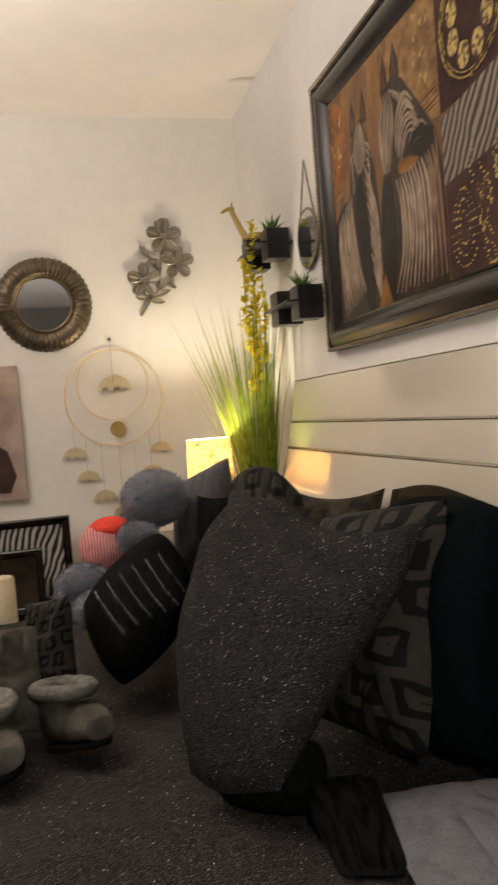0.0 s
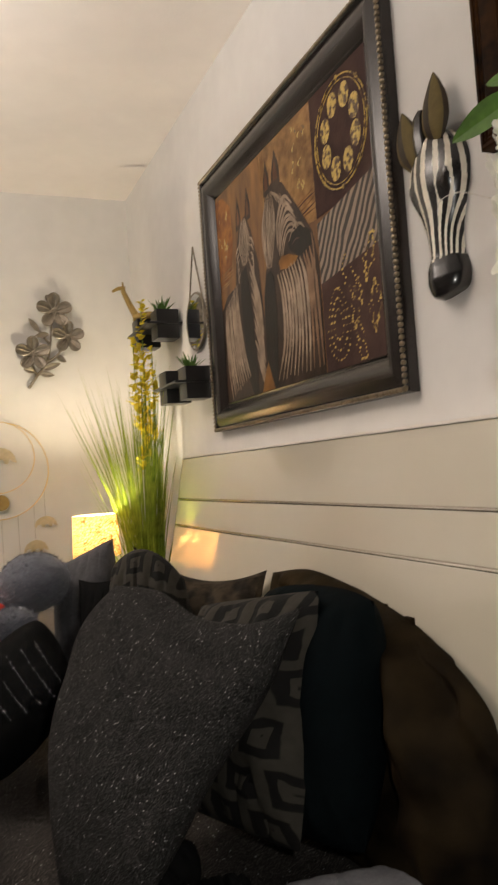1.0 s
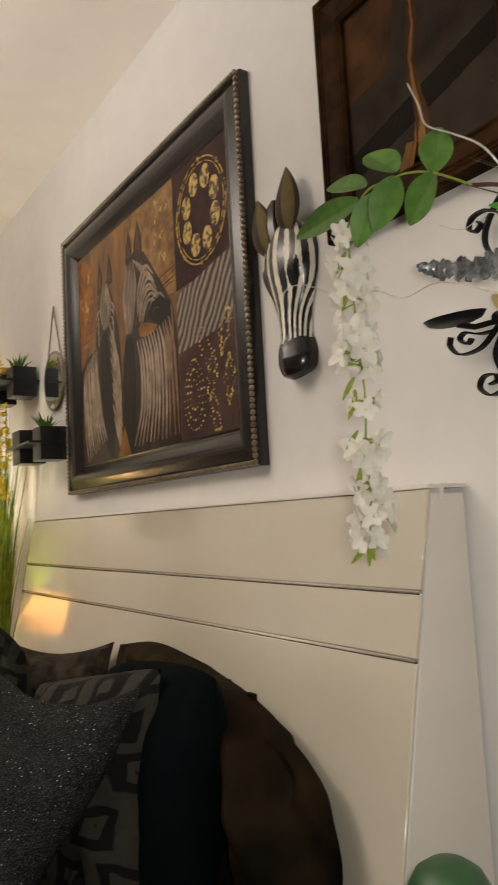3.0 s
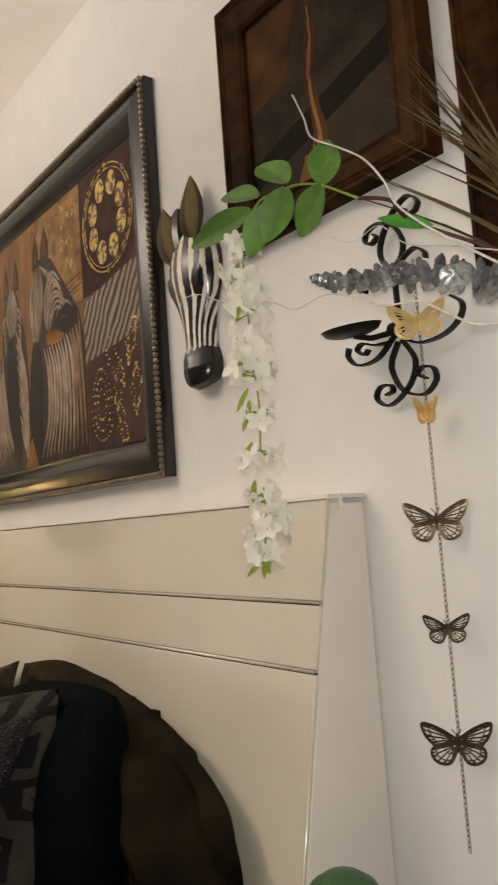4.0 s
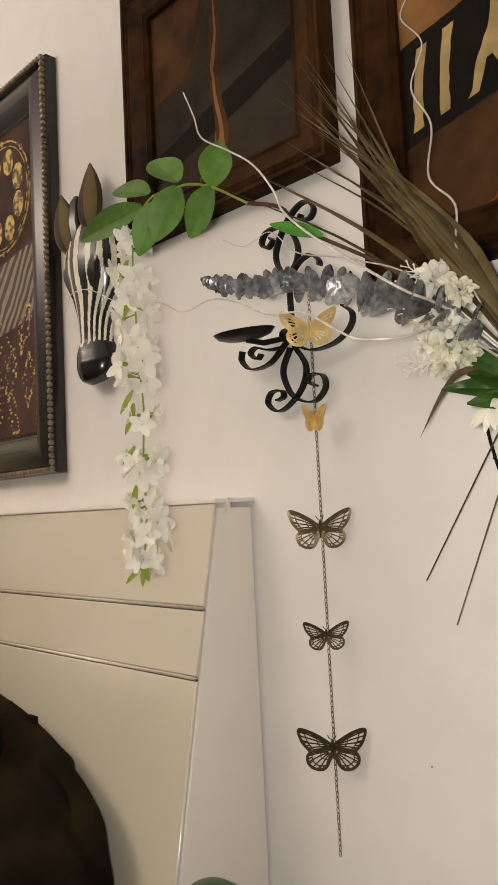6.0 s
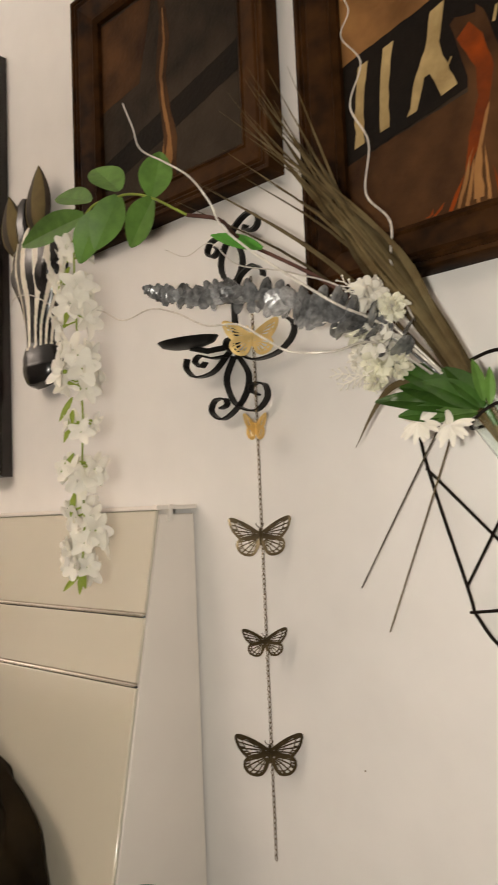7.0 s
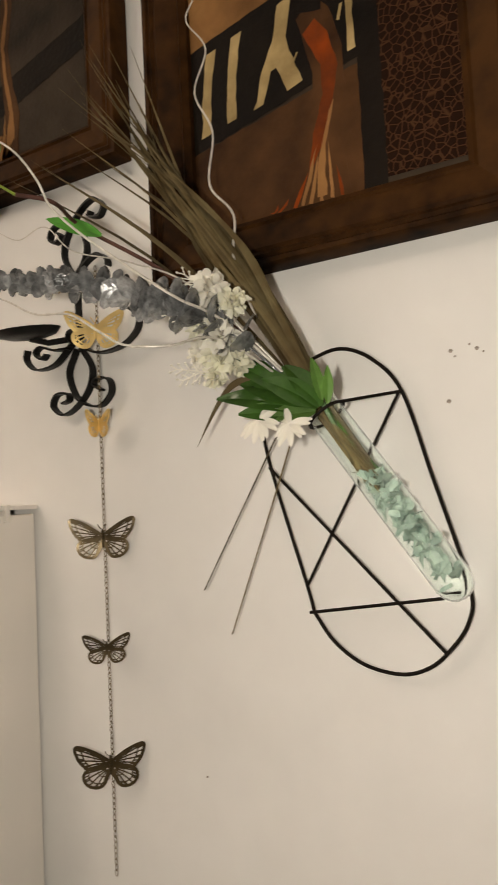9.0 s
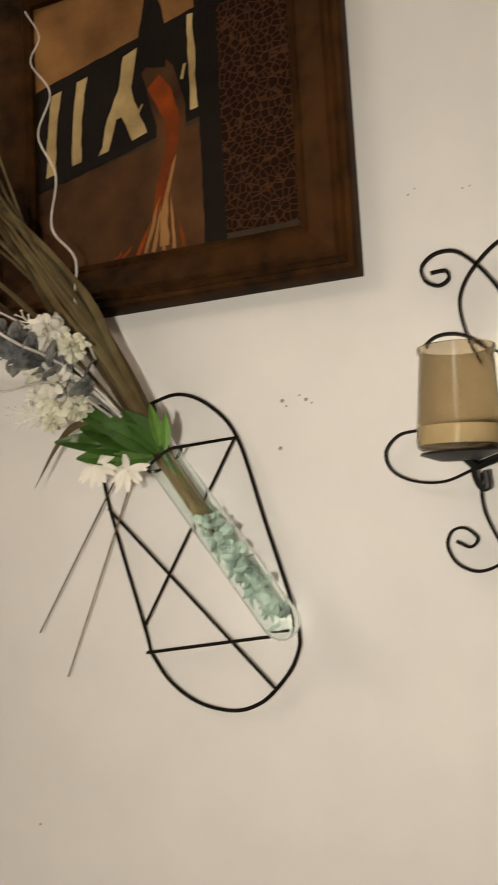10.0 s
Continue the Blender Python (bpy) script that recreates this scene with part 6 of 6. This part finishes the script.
# --- tall artificial grass ---
grass = root("potted_grass", pose(0.785, 2.94, 0.0), "tall artificial grass with yellow blossom stalks in a dark pot", "plant")
part("pot", turned([(0, 0), (0.055, 0), (0.06, 0.02), (0.073, 0.38), (0.075, 0.40), (0.068, 0.40), (0.066, 0.36), (0, 0.36)], 32), POT, grass)
rng = random.Random(17)
for k in range(230):
    a, r = rng.random() * 6.28, 0.05 * math.sqrt(rng.random())
    base = Vector((r * math.cos(a), r * math.sin(a), 0.36))
    tall = rng.uniform(0.6, 1.2) if k % 4 else rng.uniform(1.0, 1.28)
    lean = rng.uniform(0.03, 0.19) if k % 6 else rng.uniform(0.18, 0.31)
    d = Vector((math.cos(a + rng.uniform(-0.5, 0.5)), math.sin(a + rng.uniform(-0.5, 0.5)), 0))
    if d.x > 0.2:
        lean *= 0.45
    tip = base + d * lean + Vector((0, 0, tall * (1 - 0.3 * lean)))
    mid = base.lerp(tip, 0.55) - d * lean * 0.28
    part("grass_blade", blade(bmesh.new(), [base, mid, tip], rng.uniform(0.004, 0.0075), axis=(rng.uniform(-1, 1), -1, 0.1)), GRASS, grass)
for k, (dx, dy, top) in enumerate(((0.018, -0.06, 1.80), (-0.02, -0.05, 1.66), (0.035, 0.02, 1.56), (0.06, -0.03, 1.62), (0.0, -0.06, 1.50))):
    tip = Vector((dx, dy, top))
    stalk = part("blossom_stalk", rod(spline([(dx * 0.3, dy * 0.3, 0.38), (dx * 0.8, dy * 0.8, 1.0), tip], 6), 0.002, sides=5), SPRIG, grass)
    bm = bmesh.new()
    for j in range(54):
        t = j / 53
        p = Vector((dx * (0.8 + 0.2 * t) + 0.010 * math.sin(9 * t + k), dy * (0.8 + 0.2 * t), top - 0.38 * (1 - t) + rng.uniform(-0.01, 0.01)))
        b = j * 2.4
        q = Vector((math.cos(b) + rng.uniform(-0.4, 0.4), math.sin(b), rng.uniform(-0.3, 1.3)))
        petal(bm, p + q * 0.002, q, (0, 0, 1), rng.uniform(0.022, 0.042) * (1.15 - 0.6 * t), 0.024, cup=0.2, n=2)
    part("yellow_blossom", bm, YELLOW, stalk, "mustard yellow blossom spike")


# --- wall planters ---
def planter(y, z, far):
    ob = root("wall_planter", pose(0, y, z), "black box wall planter with a small green plant", "planter", "wall planters")

    def cube(y0, z0, x0, s, hgt):
        bm = boxed(x0, x0 + s, y0, y0 + s, z0, z0 + hgt, bevel=0.002)
        top = max(bm.faces, key=lambda f: f.calc_center_median().z)
        bmesh.ops.inset_region(bm, faces=[top], thickness=0.006)
        bmesh.ops.translate(bm, verts=top.verts, vec=(0, 0, -0.02))
        return bm

    part("box", cube(0.0, 0.005, 0.830, 0.088, 0.112), BLACKBOX, ob)
    part("box", cube(far, 0.008, 0.812, 0.092, 0.118), BLACKBOX, ob)
    part("shelf_bar", boxed(0.79, W - 0.001, -0.004, far + 0.1, 0.06, 0.068, bevel=0.001), BLACKBOX, ob)
    bm = bmesh.new()
    r = random.Random(int(z * 100))
    for k in range(26):
        a = k * 2.4
        d = Vector((math.cos(a), math.sin(a), 0))
        b = Vector((0.865, 0.05, 0.105))
        leaf(bm, b + d * 0.01, b + d * r.uniform(0.02, 0.05) + Vector((0, 0, r.uniform(0.02, 0.07))), 0.009, droop=0.15, n=4, normal=(0.1, 0.2, 1))
    part("small_plant", bm, LEAF, ob)


planter(2.755, 1.628, 0.22)
planter(2.445, 1.362, 0.18)


def giraffe():
    """A lying gold giraffe figurine: one plain mesh."""
    bm = bmesh.new()
    tube(bm, spline([(0, 0.09, 0.03), (0, 0.03, 0.035), (0, -0.03, 0.03), (0, -0.07, 0.022)], 5), 0.026, sides=10, taper=lambda t: 0.9 - 0.35 * abs(t - 0.4))
    tube(bm, spline([(0, 0.075, 0.04), (0, 0.10, 0.09), (0, 0.125, 0.15), (0, 0.135, 0.175)], 5), 0.015, sides=8, taper=lambda t: 1.1 - 0.5 * t)
    tube(bm, spline([(0, 0.12, 0.172), (0, 0.15, 0.175), (0, 0.18, 0.162)], 4), 0.012, sides=8, taper=lambda t: 1.0 - 0.5 * t)
    for x in (-0.007, 0.007):
        tube(bm, [(x, 0.13, 0.18), (x * 1.6, 0.128, 0.202)], 0.0025, sides=5)
    for y in (-0.06, 0.07):
        tube(bm, spline([(0.012, y, 0.02), (0.02, y - 0.03, 0.006), (0.018, y - 0.06, 0.006)], 4), 0.008, sides=6)
    tagged(part("giraffe_figurine", bm, MATGOLD, m=pose(0.885, 3.01, 1.742, 0, 0, 68) @ Matrix.Scale(0.88, 4)), "matt gold lying giraffe figurine on the planter", "figurine")


giraffe()
hung = root("strap_mirror", east(2.56, 1.655, 0.002), "small round mirror hanging from a strap", "mirror")
part("mirror_glass", turned([(0, 0.012), (0.098, 0.012), (0.098, 0.0), (0, 0.0)], 40), MIRROR, hung)
part("rim", rod([(0.1 * math.cos(a * 0.1571), 0.1 * math.sin(a * 0.1571), 0.008) for a in range(40)], 0.006, sides=6, closed=True), PEWTER, hung)
part("strap", rod([(-0.075, 0.068, 0.006), (0, 0.27, 0.004), (0.075, 0.068, 0.006)], 0.003, sides=5), PEWTER, hung)

# --- soft things on the bed ---
bolster = pillow("cushion", "black cushion with rows of silver sequins", (0.0, 1.72, 0.69), (0.25, 1.80, 0.86), (0.325, 1.68, 0.65), (0.09, 1.59, 0.48), 0.105, BLACKCLOTH, seed=12.2, crease=0.004, disc=0.9)
SEQUIN = material("silver_sequin", (0.55, 0.58, 0.60), 0.15, 1.0, vary=0.3, scale=90, bump=0)
top_l, top_r, low_l = Vector((0.0, 1.72, 0.69)), Vector((0.25, 1.80, 0.86)), Vector((0.09, 1.59, 0.48))
nrm = (top_r - top_l).cross(top_l - low_l).normalized()
for row in range(6):
    bm = bmesh.new()
    for k in range(34):
        if (k * 5 + row * 3) % 4 == 0:
            continue
        u, v = 0.22 + 0.10 * row + 0.05 * (k / 33) ** 2, 0.20 + 0.46 * k / 33 + 0.03 * row
        a, b = 2 * u - 1, 2 * v - 1
        h = 0.107 * ((1 - a ** 4) * (1 - b ** 4)) ** 0.55 * (0.75 + 0.25 * (1 - a * a) * (1 - b * b)) + 0.004
        p = top_l + (top_r - top_l) * u + (low_l - top_l) * v + nrm * h
        lathe(bm, [(0, -0.0009), (0.0006 + 0.0006 * ((k * 7 + row * 5) % 4) / 3, 0), (0, 0.0009)], 5, p)
    tagged(part("sequin_row", bm, SEQUIN, bolster, "row of silver sequins"), kind="stuff")


def plush_bear():
    """A soft grey plush toy lying on its side: one plain mesh with a fuzzy coat."""
    bm = bmesh.new()
    lumps = [((0.245, 1.96, 0.872), (0.085, 0.08, 0.072), 0), ((0.115, 1.93, 0.765), (0.068, 0.07, 0.072), 1), ((0.185, 1.88, 0.79), (0.05, 0.05, 0.04), 0), ((0.05, 1.84, 0.70), (0.062, 0.055, 0.05), 0), ((0.075, 1.78, 0.655), (0.055, 0.06, 0.045), 0), ((0.125, 1.925, 0.812), (0.052, 0.052, 0.030), 2), ((0.20, 1.99, 0.80), (0.05, 0.05, 0.05), 0), ((0.02, 1.88, 0.645), (0.05, 0.05, 0.04), 0), ((0.14, 1.96, 0.66), (0.08, 0.08, 0.12), 0)]
    r = random.Random(9)
    for c, s, mi in lumps:
        n = 18
        rows = []
        for i in range(n + 1):
            th = math.pi * i / n
            rows.append([bm.verts.new(Vector(c) + Vector((s[0] * math.sin(th) * math.cos(2 * math.pi * k / 24), s[1] * math.sin(th) * math.sin(2 * math.pi * k / 24), s[2] * math.cos(th))) * (1 + 0.05 * noise.noise(Vector((k * 0.6, i * 0.6, c[0] * 50))))) for k in range(24)])
        for a, b in zip(rows, rows[1:]):
            for k in range(24):
                bm.faces.new((a[k], b[k], b[(k + 1) % 24], a[(k + 1) % 24])).material_index = mi
        if mi == 0:
            for k in range(1800):
                z = r.uniform(-1, 1)
                a = r.uniform(0, 6.283)
                d = Vector((math.sqrt(1 - z * z) * math.cos(a), math.sqrt(1 - z * z) * math.sin(a), z))
                p = Vector(c) + Vector((d.x * s[0], d.y * s[1], d.z * s[2]))
                t = d.orthogonal().normalized() * 0.0016
                e = p + d * r.uniform(0.003, 0.007) + Vector((r.uniform(-1, 1), r.uniform(-1, 1), r.uniform(-1, 1))) * 0.004
                bm.faces.new([bm.verts.new(q) for q in (p + t, p - t, e)])
    tagged(part("plush_toy", bm, (PLUSH, PINK, REDKNIT)), "fluffy blue-grey plush toy in a red striped top", "plush toy")


REDKNIT = material("red_knit", (0.60, 0.06, 0.04), 0.85, vary=0.2, scale=150, bump=0.4)
plush_bear()


pillow("throw", "black velvet throw gathered under the cushions", (0.31, 1.13, 0.525), (0.44, 1.08, 0.525), (0.40, 0.88, 0.49), (0.31, 0.92, 0.485), 0.026, BLACKCLOTH, seed=23.0, category="throw blanket", crease=0.014, disc=0.5)
pillow("folded_throw", "taupe fleece folded into a soft pad on the bed", (-0.33, 1.60, 0.71), (-0.04, 1.56, 0.702), (-0.02, 1.50, 0.50), (-0.34, 1.50, 0.49), 0.06, TAUPE, seed=14.0, category="throw blanket", crease=0.016, disc=0.3)
pillow("cushion", "small black and cream meander-patterned cushion lying on the bed", (-0.075, 1.66, 0.725), (0.02, 1.62, 0.742), (0.02, 1.58, 0.52), (-0.08, 1.60, 0.50), 0.05, CHECK, seed=17.5, crease=0.012, disc=0.3)


def slipper(name, label, m, seed):
    """A soft fleece slipper boot: a rounded foot, a turned pale cuff and a dark sole."""
    ob = root(name, m, label, "slipper", "fleece slippers")
    bm = bmesh.new()
    rows = []
    line = spline([(0.0, -0.085, 0.022), (0.0, -0.06, 0.034), (0.0, -0.01, 0.042), (0.0, 0.03, 0.058), (0.0, 0.055, 0.062)], 6)
    for i, p in enumerate(line):
        t = i / (len(line) - 1)
        half, high = 0.030 + 0.012 * math.sin(math.pi * t), p.z
        if i in (0,):
            half *= 0.55
        rows.append([bm.verts.new((half * math.copysign(abs(math.cos(a)) ** 0.7, math.cos(a)) * (1 + 0.06 * noise.noise(Vector((a, t * 5, seed)))), p.y, 0.012 + high * (1 + math.sin(a)) * (1 + 0.05 * noise.noise(Vector((a * 2, t * 7, seed)))))) for a in [2 * math.pi * k / 28 for k in range(28)]])
    for a, b in zip(rows, rows[1:]):
        for k in range(28):
            bm.faces.new((a[k], a[(k + 1) % 28], b[(k + 1) % 28], b[k]))
    bm.faces.new(rows[0]), bm.faces.new(rows[-1])
    part("upper", bm, TAUPE, ob)
    cuff = [(0.046 * math.cos(a), 0.012 + 0.050 * math.sin(a), 0.120 + 0.010 * math.sin(a) + 0.003 * noise.noise(Vector((a * 3, seed, 0)))) for a in [2 * math.pi * k / 30 for k in range(30)]]
    part("cuff", rod(cuff, 0.017, sides=10, closed=True), FLEECE, ob, "pale grey fleece cuff")
    sole = turned([(0, 0), (0.95, 0), (1.0, 0.006), (0.97, 0.013), (0, 0.013)], 32)
    bmesh.ops.scale(sole, vec=(0.042, 0.082, 1), verts=sole.verts)
    bmesh.ops.translate(sole, vec=(0, -0.012, 0), verts=sole.verts)
    part("sole", sole, BLACKCLOTH, ob, "dark flat sole")


FLEECE = material("pale_fleece", (0.12, 0.112, 0.098), 0.95, vary=0.35, scale=90, bump=0.8, bump_scale=260, second=(0.21, 0.20, 0.175))
slipper("slipper", "taupe fleece slipper with a pale turned cuff on the bed", pose(0.005, 1.43, 0.498, -14, 8, 38) @ Matrix.Diagonal((1.0, 0.95, 0.86, 1)), 1.0)
slipper("slipper", "taupe fleece slipper lying beside its pair", pose(-0.125, 1.40, 0.498, -8, -6, 20) @ Matrix.Diagonal((1.0, 0.95, 0.86, 1)), 5.0)

# --- beside the bed ---
side = root("nightstand", pose(0, 0, 0), "dark nightstand beside the bed under the canister", "nightstand")
part("body", boxed(0.50, 0.91, 0.42, 0.72, 0.0, 0.52, bevel=0.004), EBONY, side)
part("top", boxed(0.49, 0.92, 0.41, 0.73, 0.52, 0.54, bevel=0.004), EBONY, side)
can = root("canister", pose(0.69, 0.62, 0.541), "dark green dome-lidded canister on the nightstand", "canister")
part("body", turned([(0, 0), (0.042, 0), (0.046, 0.005), (0.047, 0.17), (0, 0.17)], 36), GREENGLAZE, can)
part("lid", turned([(0.048, 0.165), (0.0485, 0.172), (0.045, 0.192), (0.036, 0.208), (0.021, 0.218), (0, 0.222)], 36), GREENGLAZE, can)
